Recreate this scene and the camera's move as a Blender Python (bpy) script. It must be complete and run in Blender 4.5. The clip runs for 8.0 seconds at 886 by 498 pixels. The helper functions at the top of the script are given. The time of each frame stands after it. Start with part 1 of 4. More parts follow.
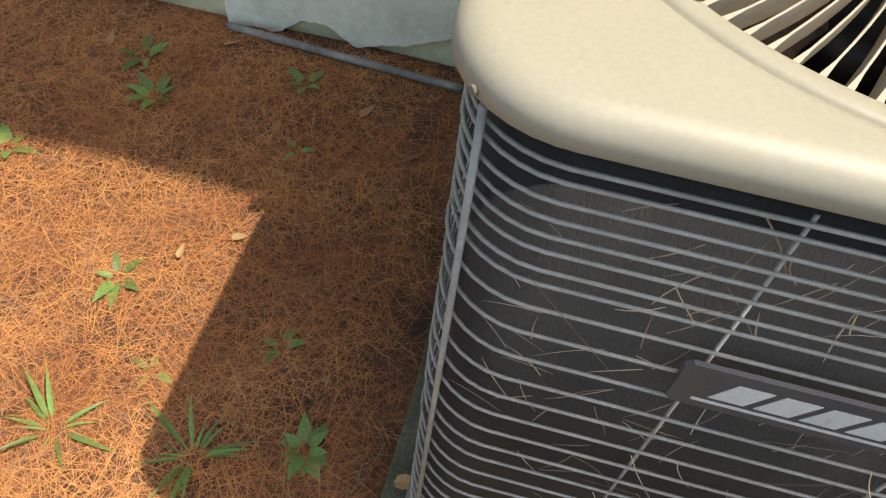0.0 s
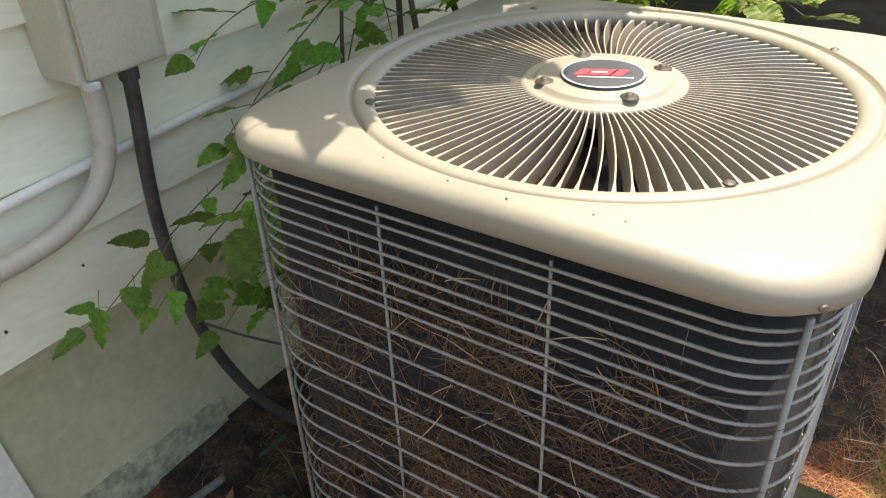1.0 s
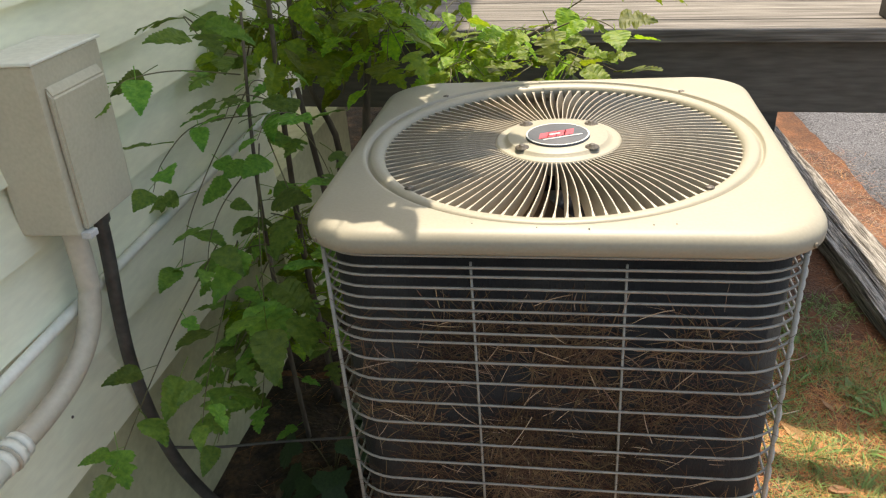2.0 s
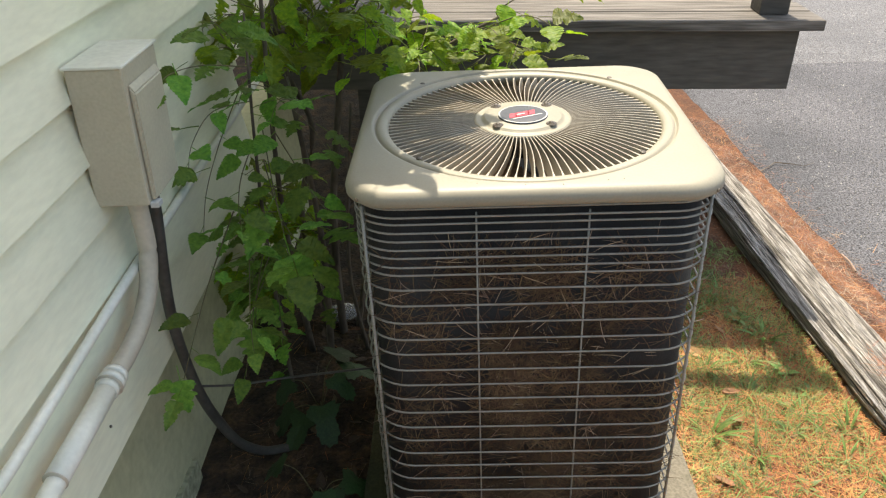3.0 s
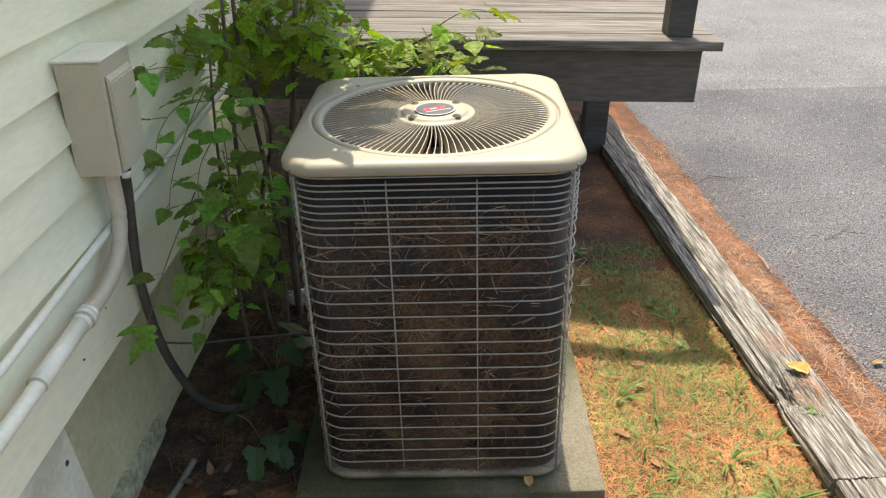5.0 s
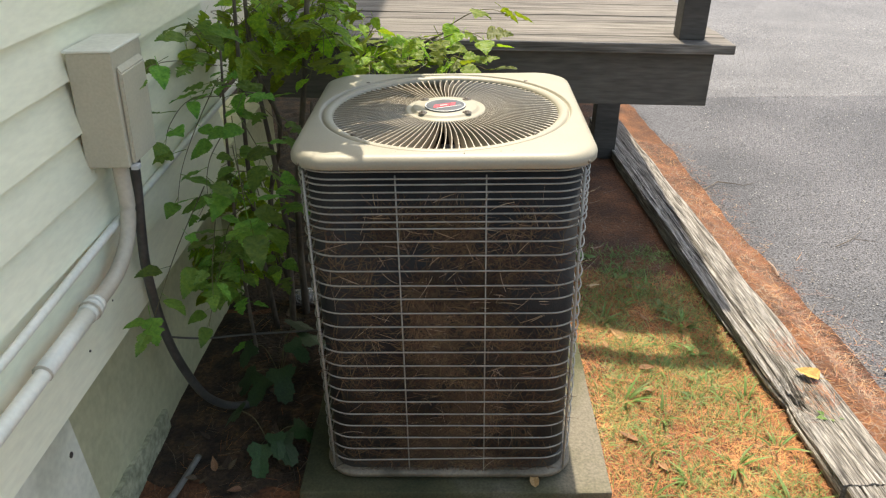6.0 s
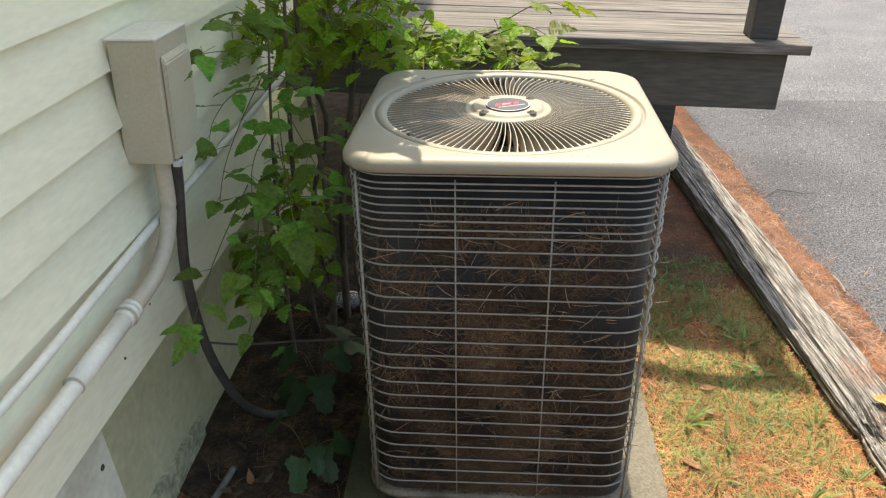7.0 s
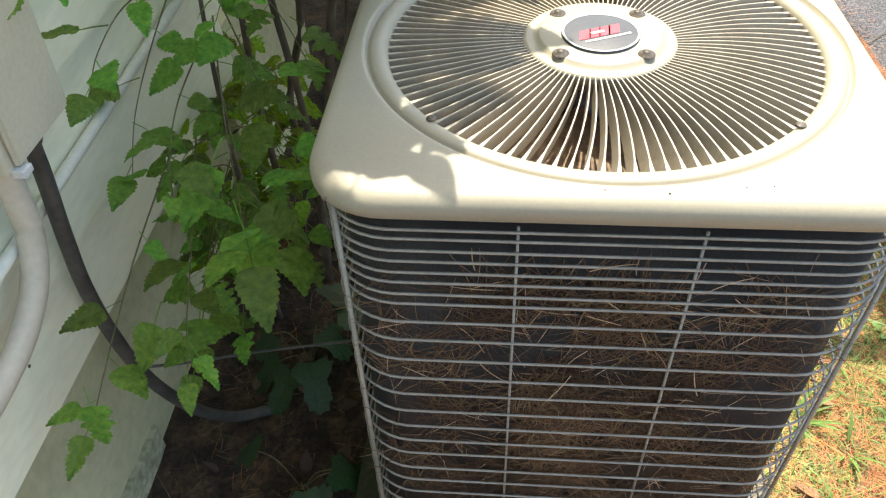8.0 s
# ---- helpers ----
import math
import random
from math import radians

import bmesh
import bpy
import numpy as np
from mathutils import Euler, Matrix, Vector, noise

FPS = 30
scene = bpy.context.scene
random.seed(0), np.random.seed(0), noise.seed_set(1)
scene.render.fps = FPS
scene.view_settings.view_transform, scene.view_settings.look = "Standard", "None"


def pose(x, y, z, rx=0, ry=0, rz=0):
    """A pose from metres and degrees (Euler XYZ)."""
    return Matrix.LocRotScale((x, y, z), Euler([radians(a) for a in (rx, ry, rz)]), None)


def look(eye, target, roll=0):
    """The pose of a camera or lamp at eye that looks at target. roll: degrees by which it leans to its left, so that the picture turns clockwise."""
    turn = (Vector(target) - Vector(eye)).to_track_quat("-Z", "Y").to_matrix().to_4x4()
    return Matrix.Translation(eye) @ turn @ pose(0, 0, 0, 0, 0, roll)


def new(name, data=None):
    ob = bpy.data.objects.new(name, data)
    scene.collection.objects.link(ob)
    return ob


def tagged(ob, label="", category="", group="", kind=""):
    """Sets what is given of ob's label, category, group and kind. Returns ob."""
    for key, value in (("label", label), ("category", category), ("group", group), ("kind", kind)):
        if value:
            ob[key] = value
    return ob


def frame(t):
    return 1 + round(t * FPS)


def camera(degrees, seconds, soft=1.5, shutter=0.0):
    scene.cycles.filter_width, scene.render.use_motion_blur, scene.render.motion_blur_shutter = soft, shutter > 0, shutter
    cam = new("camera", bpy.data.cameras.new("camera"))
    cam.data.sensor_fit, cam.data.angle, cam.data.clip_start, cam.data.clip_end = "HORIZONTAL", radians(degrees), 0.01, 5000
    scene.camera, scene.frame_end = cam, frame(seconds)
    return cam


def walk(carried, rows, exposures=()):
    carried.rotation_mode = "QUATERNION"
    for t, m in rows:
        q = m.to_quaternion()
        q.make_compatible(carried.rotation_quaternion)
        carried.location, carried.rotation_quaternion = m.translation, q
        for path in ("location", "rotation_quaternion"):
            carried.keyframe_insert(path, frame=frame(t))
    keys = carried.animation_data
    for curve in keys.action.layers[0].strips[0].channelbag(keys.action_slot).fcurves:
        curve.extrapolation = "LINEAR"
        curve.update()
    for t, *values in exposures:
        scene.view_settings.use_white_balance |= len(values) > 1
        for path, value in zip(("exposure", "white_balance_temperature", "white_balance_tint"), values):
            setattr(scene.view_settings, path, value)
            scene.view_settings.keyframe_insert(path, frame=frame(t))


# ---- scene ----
cam = camera(60.7, 8.0, soft=1.25, shutter=0.0)
PATH = [
    (0, (0.705, -0.309, 1.365), (-0.49, -0.468, -0.231), 7.8),
    (0.2, (0.625, -0.464, 1.31), (-0.644, -0.455, -0.236), 2.7),
    (0.4, (0.535, -0.587, 1.305), (-0.803, -0.271, -0.148), -0.4),
    (0.6, (0.486, -0.723, 1.391), (-0.813, 0.037, 0.074), -0.4),
    (0.8, (0.425, -0.818, 1.411), (-0.747, 0.31, 0.248), -1.3),
    (1, (0.365, -0.922, 1.431), (-0.598, 0.457, 0.348), -2.5),
    (1.5, (0.211, -1.125, 1.496), (-0.361, 0.534, 0.537), -5.2),
    (1.7, (0.129, -1.181, 1.503), (-0.338, 0.523, 0.566), -5.0),
    (2.8, (-0.112, -1.567, 1.695), (-0.223, 0.153, 0.681), -3.2),
    (3, (-0.128, -1.629, 1.698), (-0.197, 0.087, 0.672), -2.6),
    (3.5, (-0.128, -1.767, 1.665), (-0.143, -0.061, 0.619), -1.0),
    (4, (-0.027, -1.891, 1.725), (-0.043, -0.168, 0.709), -1.2),
    (4.5, (0.051, -1.988, 1.737), (0.024, -0.246, 0.756), -1.6),
    (6, (0.046, -2.001, 1.698), (-0.007, -0.236, 0.758), -1.1),
    (6.5, (0.045, -1.976, 1.689), (-0.027, -0.214, 0.745), -0.9),
    (7, (-0.024, -1.862, 1.658), (-0.161, -0.105, 0.713), -0.8),
    (7.5, (-0.166, -1.455, 1.645), (-0.358, 0.194, 0.53), -1.7),
    (8, (-0.136, -1.013, 1.613), (-0.281, 0.416, 0.222), -2.3),
]
EXPOSURES = [(0, 1.2, 7300, 7), (0.5, 1.7, 7100, 13), (0.8, 1.65, 7200, 12), (1.5, 1.5, 7900, 10), (3, 1.45, 7500, 8), (3.5, 1.6, 7500, 7), (4.1, 1.45, 7500, 7), (7, 1.45, 7500, 8), (8, 2.0, 7300, 7)]
walk(cam, [(t, look(eye, target, roll)) for t, eye, target, roll in PATH], EXPOSURES)

# ---- light ----
SHIFT = 0.46                       # metres that a shadow moves towards -y for each metre of height
SUN_UP = math.atan2(1.0, SHIFT)
world = bpy.data.worlds.new("sky")
world.use_nodes = True
scene.world = world
sky = world.node_tree.nodes.new("ShaderNodeTexSky")
sky.sky_type, sky.sun_disc = "NISHITA", False
sky.sun_elevation, sky.sun_rotation = SUN_UP, 0.0
sky.dust_density, sky.air_density = 2.5, 1.15
back = world.node_tree.nodes["Background"]
back.inputs["Strength"].default_value = 0.128
world.node_tree.links.new(sky.outputs["Color"], back.inputs["Color"])
sun = new("sun", bpy.data.lights.new("sun", "SUN"))
sun.data.energy, sun.data.angle, sun.data.color = 2.75, radians(0.6), (1.0, 0.955, 0.885)
sun.matrix_world = look((0, SHIFT * 6, 6), (0, 0, 0))


# ---- materials ----
def mat(name, cols, scale=8.0, rough=0.7, bump=0.15, bscale=60.0, metal=0.0, island=0.0, piece=0.0, stretch=(1, 1, 1), glow=0.0, fine=0.35, dist=0.004):
    """cols: two or three colours mixed by broad noise; fine: how far a small grain shifts the value; island / piece: variation from piece to piece."""
    m = bpy.data.materials.new(name)
    m.use_nodes = True
    nt = m.node_tree
    n, link = nt.nodes, nt.links.new
    bsdf = n["Principled BSDF"]
    geo = n.new("ShaderNodeTexCoord")
    mp = n.new("ShaderNodeMapping")
    mp.inputs["Scale"].default_value = stretch
    link(geo.outputs["Object"], mp.inputs["Vector"])
    big = n.new("ShaderNodeTexNoise")
    big.inputs["Scale"].default_value, big.inputs["Detail"].default_value = scale, 5
    link(mp.outputs["Vector"], big.inputs["Vector"])
    ramp = n.new("ShaderNodeValToRGB")
    ramp.color_ramp.elements[0].position, ramp.color_ramp.elements[1].position = 0.32, 0.68
    ramp.color_ramp.elements[0].color, ramp.color_ramp.elements[1].color = (*cols[0], 1), (*cols[-1], 1)
    if len(cols) > 2:
        e = ramp.color_ramp.elements.new(0.5)
        e.color = (*cols[1], 1)
    link(big.outputs["Fac"], ramp.inputs["Fac"])
    grain = n.new("ShaderNodeTexNoise")
    grain.inputs["Scale"].default_value, grain.inputs["Detail"].default_value = bscale, 4
    link(mp.outputs["Vector"], grain.inputs["Vector"])
    hsv = n.new("ShaderNodeHueSaturation")
    link(ramp.outputs["Color"], hsv.inputs["Color"])
    val = n.new("ShaderNodeMapRange")
    val.inputs["From Min"].default_value, val.inputs["From Max"].default_value = 0.3, 0.7
    val.inputs["To Min"].default_value, val.inputs["To Max"].default_value = 1 - fine, 1 + fine
    link(grain.outputs["Fac"], val.inputs["Value"])
    out = val.outputs["Result"]
    for amount, node, socket in ((island, "ShaderNodeNewGeometry", "Random Per Island"), (piece, "ShaderNodeObjectInfo", "Random")):
        if amount:
            src = n.new(node)
            r = n.new("ShaderNodeMapRange")
            r.inputs["To Min"].default_value, r.inputs["To Max"].default_value = 1 - amount, 1 + amount
            link(src.outputs[socket], r.inputs["Value"])
            mul = n.new("ShaderNodeMath")
            mul.operation = "MULTIPLY"
            link(out, mul.inputs[0])
            link(r.outputs["Result"], mul.inputs[1])
            out = mul.outputs[0]
            hue = n.new("ShaderNodeMapRange")
            hue.inputs["To Min"].default_value, hue.inputs["To Max"].default_value = 0.5 - 0.05 * amount, 0.5 + 0.05 * amount
            link(src.outputs[socket], hue.inputs["Value"])
            link(hue.outputs["Result"], hsv.inputs["Hue"])
    link(out, hsv.inputs["Value"])
    link(hsv.outputs["Color"], bsdf.inputs["Base Color"])
    bsdf.inputs["Roughness"].default_value, bsdf.inputs["Metallic"].default_value = rough, metal
    if bump:
        b = n.new("ShaderNodeBump")
        b.inputs["Strength"].default_value, b.inputs["Distance"].default_value = bump, dist
        link(grain.outputs["Fac"], b.inputs["Height"])
        link(b.outputs["Normal"], bsdf.inputs["Normal"])
    if glow:
        t = n.new("ShaderNodeBsdfTranslucent")
        link(hsv.outputs["Color"], t.inputs["Color"])
        mix = n.new("ShaderNodeMixShader")
        mix.inputs["Fac"].default_value = glow
        link(bsdf.outputs["BSDF"], mix.inputs[1])
        link(t.outputs["BSDF"], mix.inputs[2])
        link(mix.outputs["Shader"], n["Material Output"].inputs["Surface"])
    return m


CREAM = mat("cream_enamel", [(0.275, 0.252, 0.195), (0.315, 0.289, 0.224)], 5, 0.5, 0.05, 220, fine=0.05, dist=0.001)
CREAM_FIN = mat("cream_fin_enamel", [(0.36, 0.315, 0.25), (0.44, 0.39, 0.315)], 9, 0.45, 0.05, 150, fine=0.1, dist=0.001)
# Cream enamel taken darker, so the base pan's shade sits in the colour.
PAN = mat("dirty_tan_enamel", [(0.10, 0.085, 0.06), (0.24, 0.20, 0.15)], 9, 0.6, 0.1, 120, fine=0.2)
WIRE = mat("grey_vinyl_wire", [(0.23, 0.22, 0.195), (0.35, 0.335, 0.30)], 14, 0.33, 0.1, 200, fine=0.12, dist=0.0006)
COIL = mat("dusty_black_coil", [(0.006, 0.006, 0.008), (0.011, 0.011, 0.012), (0.026, 0.024, 0.023)], 6, 0.75, 0.5, 500, fine=0.4, stretch=(1, 1, 0.25), dist=0.002)
DARK = mat("black_painted_steel", [(0.02, 0.02, 0.02), (0.035, 0.033, 0.03)], 10, 0.5, 0.1, 90)
# Rust brown, lightened to stand in for haze between the guard's fins.
FANMETAL = mat("rusty_fan_blade", [(0.27, 0.18, 0.115), (0.40, 0.30, 0.21)], 12, 0.6, 0.2, 90)
BADGE = mat("dark_grey_plate", [(0.045, 0.047, 0.055), (0.06, 0.062, 0.07)], 20, 0.4, 0.05, 200, fine=0.1)
SILVER = mat("dull_silver_print", [(0.5, 0.51, 0.5), (0.58, 0.58, 0.57)], 40, 0.45, 0.05, 300, fine=0.1)
RED = mat("faded_red_print", [(0.5, 0.03, 0.05), (0.58, 0.05, 0.08)], 60, 0.5, 0.0, 300, fine=0.1)
# Stains plus extra darkness that stands in for shade on the pad.
CONCRETE = mat("stained_concrete", [(0.038, 0.043, 0.018), (0.078, 0.076, 0.037), (0.17, 0.15, 0.112)], 3.2, 0.9, 0.5, 140, fine=0.25)
SIDING = mat("pale_sage_siding", [(0.755, 0.758, 0.578), (0.835, 0.832, 0.652)], 3, 0.5, 0.12, 90, fine=0.05, piece=0.03, stretch=(1, 0.25, 1), dist=0.0012)
PANEL = mat("weathered_white_board", [(0.52, 0.54, 0.43), (0.66, 0.68, 0.56), (0.74, 0.75, 0.635)], 5, 0.7, 0.25, 50, fine=0.08)
FOUNDATION = mat("painted_foundation", [(0.45, 0.45, 0.285), (0.57, 0.56, 0.37)], 4, 0.8, 0.3, 40, fine=0.1)
FLAKY = mat("flaking_grey_paint", [(0.30, 0.305, 0.20), (0.48, 0.475, 0.335)], 24, 0.9, 0.6, 60, fine=0.3)
SOIL = mat("pine_straw_soil", [(0.06, 0.027, 0.014), (0.12, 0.048, 0.02), (0.20, 0.08, 0.032)], 5, 0.95, 0.8, 90, fine=0.45, dist=0.012)
STRAW = mat("pine_needle", [(0.40, 0.142, 0.045), (0.60, 0.265, 0.09)], 3, 0.7, 0.0, 60, island=0.25, fine=0.1)
STRAW_BANK = mat("drifted_pine_needle", [(0.24, 0.085, 0.04), (0.42, 0.17, 0.075)], 3, 0.75, 0.0, 60, island=0.45, fine=0.1)
# Darker brown than the loose needles.
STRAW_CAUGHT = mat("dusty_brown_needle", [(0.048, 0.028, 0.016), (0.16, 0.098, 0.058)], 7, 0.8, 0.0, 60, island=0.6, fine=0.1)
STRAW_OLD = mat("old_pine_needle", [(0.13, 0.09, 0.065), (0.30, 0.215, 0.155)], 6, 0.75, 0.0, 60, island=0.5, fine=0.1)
GRASS = mat("lawn_grass_blade", [(0.13, 0.225, 0.055), (0.27, 0.355, 0.115)], 3, 0.6, 0.0, 30, island=0.45, fine=0.1, glow=0.3)
LEAF = mat("shrub_leaf", [(0.13, 0.25, 0.018), (0.33, 0.44, 0.022)], 6, 0.5, 0.15, 70, piece=0.5, fine=0.15, glow=0.6, dist=0.002)
# Deeper copy of the shrub leaf: the vine's shade is in its colour.
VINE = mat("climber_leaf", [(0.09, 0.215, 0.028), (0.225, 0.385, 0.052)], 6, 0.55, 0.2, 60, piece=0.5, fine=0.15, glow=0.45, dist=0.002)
WEED = mat("broad_weed_leaf", [(0.12, 0.21, 0.05), (0.20, 0.29, 0.08)], 9, 0.5, 0.15, 60, piece=0.3, fine=0.15, glow=0.3, dist=0.002)
OCHRE = mat("ochre_dead_leaf", [(0.40, 0.22, 0.055), (0.56, 0.36, 0.11)], 30, 0.7, 0.3, 90, fine=0.3)
DRY = mat("dry_tan_leaf", [(0.26, 0.13, 0.055), (0.42, 0.25, 0.13)], 20, 0.75, 0.2, 90, piece=0.35, fine=0.15, glow=0.15)
BARK = mat("grey_brown_bark", [(0.07, 0.055, 0.04), (0.16, 0.13, 0.10)], 18, 0.9, 0.6, 90, fine=0.3, stretch=(1, 1, 0.3))
TIE = mat("grey_weathered_timber", [(0.055, 0.047, 0.041), (0.27, 0.248, 0.222), (0.46, 0.432, 0.395)], 150, 0.9, 1.0, 420, fine=0.55, stretch=(1, 0.04, 1), dist=0.01)
DECKWOOD = mat("grey_deck_board", [(0.055, 0.047, 0.040), (0.13, 0.116, 0.102), (0.20, 0.182, 0.165)], 42, 0.85, 0.7, 160, fine=0.35, piece=0.15, stretch=(0.05, 1, 1), dist=0.004)
DECKDARK = mat("dark_stained_lumber", [(0.055, 0.05, 0.045), (0.10, 0.09, 0.08)], 8, 0.85, 0.4, 70, fine=0.25, stretch=(0.15, 1, 1), piece=0.1)
ASPHALT = mat("worn_asphalt", [(0.070, 0.071, 0.079), (0.112, 0.111, 0.121)], 1.5, 0.9, 1.0, 120, fine=0.95, dist=0.008)
ASPHALT_PALE = mat("pale_old_asphalt", [(0.110, 0.110, 0.118), (0.155, 0.154, 0.162)], 1.5, 0.9, 1.0, 110, fine=0.85, dist=0.008)
BOXPAINT = mat("tan_box_enamel", [(0.42, 0.39, 0.295), (0.48, 0.45, 0.345)], 6, 0.5, 0.05, 150, fine=0.06)
PVC = mat("painted_conduit", [(0.66, 0.675, 0.585), (0.75, 0.755, 0.675)], 9, 0.45, 0.1, 80, fine=0.07)
PVC_TAN = mat("tan_conduit", [(0.46, 0.42, 0.33), (0.52, 0.48, 0.39)], 9, 0.5, 0.1, 80, fine=0.07)
CABLE = mat("black_flexible_conduit", [(0.045, 0.044, 0.040), (0.085, 0.081, 0.073)], 14, 0.5, 0.1, 80, fine=0.2)
GREYPIPE = mat("grey_plastic_pipe", [(0.13, 0.125, 0.11), (0.24, 0.23, 0.21)], 12, 0.7, 0.3, 60, fine=0.2)
HOLE = mat("dark_screw_head", [(0.05, 0.04, 0.035), (0.10, 0.08, 0.06)], 60, 0.5, 0.1, 200)
PEBBLE = mat("pale_pebble", [(0.20, 0.195, 0.19), (0.44, 0.42, 0.39)], 40, 0.8, 0.2, 90, island=0.4)
GLASS = bpy.data.materials.new("clear_jar_glass")
GLASS.use_nodes = True
GLASS.node_tree.nodes["Principled BSDF"].inputs["Transmission Weight"].default_value = 0.75
GLASS.node_tree.nodes["Principled BSDF"].inputs["Roughness"].default_value = 0.03


# ---- mesh helpers ----
def part(name, bm, material, parent=None, label="", smooth=False):
    if isinstance(bm, bmesh.types.BMesh):
        bmesh.ops.recalc_face_normals(bm, faces=bm.faces)
        me = bpy.data.meshes.new(name)
        bm.to_mesh(me)
        bm.free()
    else:
        me = bm
    if material and not me.materials:
        me.materials.append(material)
    if smooth:
        me.polygons.foreach_set("use_smooth", [True] * len(me.polygons))
    ob = new(name, me)
    ob.parent = parent
    return tagged(ob, label)


def empty(name, x, y, z, label, category, group="", kind=""):
    ob = new(name)
    ob.empty_display_size = 0.1
    ob.location = (x, y, z)
    return tagged(ob, label, category, group, kind)


def box(x0, x1, y0, y1, z0, z1, bevel=0.0, bm=None):
    own = bm or bmesh.new()
    r = bmesh.ops.create_cube(own, size=1.0)
    for v in r["verts"]:
        v.co = Vector(((x0 + x1) / 2 + v.co.x * (x1 - x0), (y0 + y1) / 2 + v.co.y * (y1 - y0), (z0 + z1) / 2 + v.co.z * (z1 - z0)))
    if bevel:
        es = list({e for v in r["verts"] for e in v.link_edges})
        bmesh.ops.bevel(own, geom=es, offset=bevel, segments=2, affect="EDGES", profile=0.6)
    return own


def smooth_line(pts, steps=6, closed=False):
    """A Catmull-Rom line through points."""
    P = [Vector(p) for p in pts]
    out = []
    n = len(P)
    for i in range(n if closed else n - 1):
        if closed:
            a, b, c, d = P[i - 1], P[i], P[(i + 1) % n], P[(i + 2) % n]
        else:
            a, b, c, d = P[max(i - 1, 0)], P[i], P[i + 1], P[min(i + 2, n - 1)]
        for k in range(steps):
            t = k / steps
            out.append(0.5 * ((2 * b) + (c - a) * t + (2 * a - 5 * b + 4 * c - d) * t * t + (3 * b - 3 * c + d - a) * t ** 3))
    if not closed:
        out.append(P[-1])
    return out


def tube(pts, r0, r1=None, sides=8, closed=False, bm=None):
    own = bm or bmesh.new()
    r1 = r0 if r1 is None else r1
    P = [Vector(p) for p in pts]
    n = len(P)
    rings = []
    up = Vector((0.13, 0.07, 1)).normalized()
    for i, p in enumerate(P):
        a = P[i - 1] if (i or closed) else p
        b = P[(i + 1) % n] if (i < n - 1 or closed) else p
        d = (b - a).normalized()
        u = d.cross(up if abs(d.dot(up)) < 0.97 else Vector((1, 0, 0))).normalized()
        w = d.cross(u)
        r = r0 + (r1 - r0) * i / max(n - 1, 1)
        rings.append([own.verts.new(p + r * (math.cos(k * math.tau / sides) * u + math.sin(k * math.tau / sides) * w)) for k in range(sides)])
    for i in range(n if closed else n - 1):
        A, B = rings[i], rings[(i + 1) % n]
        off = 0
        if closed and i == n - 1:
            off = min(range(sides), key=lambda o: (A[0].co - B[o].co).length)
        for k in range(sides):
            own.faces.new((A[k], A[(k + 1) % sides], B[(k + 1 + off) % sides], B[(k + off) % sides]))
    if not closed:
        own.faces.new(rings[0])
        own.faces.new(rings[-1][::-1])
    return own


def lathe(profile, n=48, closed=False):
    """Turns (radius, z) points round the z axis."""
    own = bmesh.new()
    rings = [[own.verts.new((r * math.cos(k * math.tau / n), r * math.sin(k * math.tau / n), z)) for k in range(n)] for r, z in profile]
    for A, B in zip(rings, rings[1:] + (rings[:1] if closed else [])):
        for k in range(n):
            own.faces.new((A[k], A[(k + 1) % n], B[(k + 1) % n], B[k]))
    return own


def soft_square(half, radius, n=96):
    """Points round a square with rounded corners, evenly by angle."""
    out = []
    core = half - radius
    for k in range(n):
        a = k * math.tau / n
        c, s = math.cos(a), math.sin(a)
        t = half / max(abs(c), abs(s))
        x, y = t * c, t * s
        if abs(x) > core and abs(y) > core:
            px, py = math.copysign(core, x), math.copysign(core, y)
            b = c * px + s * py
            t = b + math.sqrt(max(b * b - (px * px + py * py - radius * radius), 0))
            x, y = t * c, t * s
        out.append((x, y))
    return out


def loft(loops, closed=False):
    own = bmesh.new()
    rings = [[own.verts.new(p) for p in lp] for lp in loops]
    n = len(rings[0])
    for A, B in zip(rings, rings[1:] + (rings[:1] if closed else [])):
        for k in range(n):
            own.faces.new((A[k], A[(k + 1) % n], B[(k + 1) % n], B[k]))
    return own


def ribbons(name, base, heading, lift, length, width, bend, material):
    """Many thin curved blades in one mesh, from arrays of roots, headings, lifts and sizes."""
    n = len(base)
    dx, dy = np.cos(heading), np.sin(heading)
    flat = np.stack([dx, dy, np.zeros(n)], 1)
    side = np.stack([-dy, dx, np.zeros(n)], 1)
    rows = []
    for s, w in ((0.0, 1.0), (0.5, 0.9), (1.0, 0.25)):
        p = base + flat * (length * s * np.cos(lift))[:, None] + side * (bend * length * s * s)[:, None]
        p[:, 2] += length * (np.sin(lift) * s - 0.25 * s * s * np.abs(bend) * np.sign(lift))
        half = side * (width * w / 2)[:, None]
        rows += [p - half, p + half]
    V = np.stack(rows, 1).reshape(-1, 3)
    o = (np.arange(n) * 6)[:, None]
    F = np.concatenate([o + np.array([[0, 1, 3, 2]]), o + np.array([[2, 3, 5, 4]])], 0)
    me = bpy.data.meshes.new(name)
    me.from_pydata(V.tolist(), [], F.tolist())
    me.materials.append(material)
    return new(name, me)


rng = np.random.default_rng(7)


# ---- ground ----
def asphalt_z(x, y):
    return -0.292 + 0.060 * np.clip(y, -4, 4) + 0.0 * x


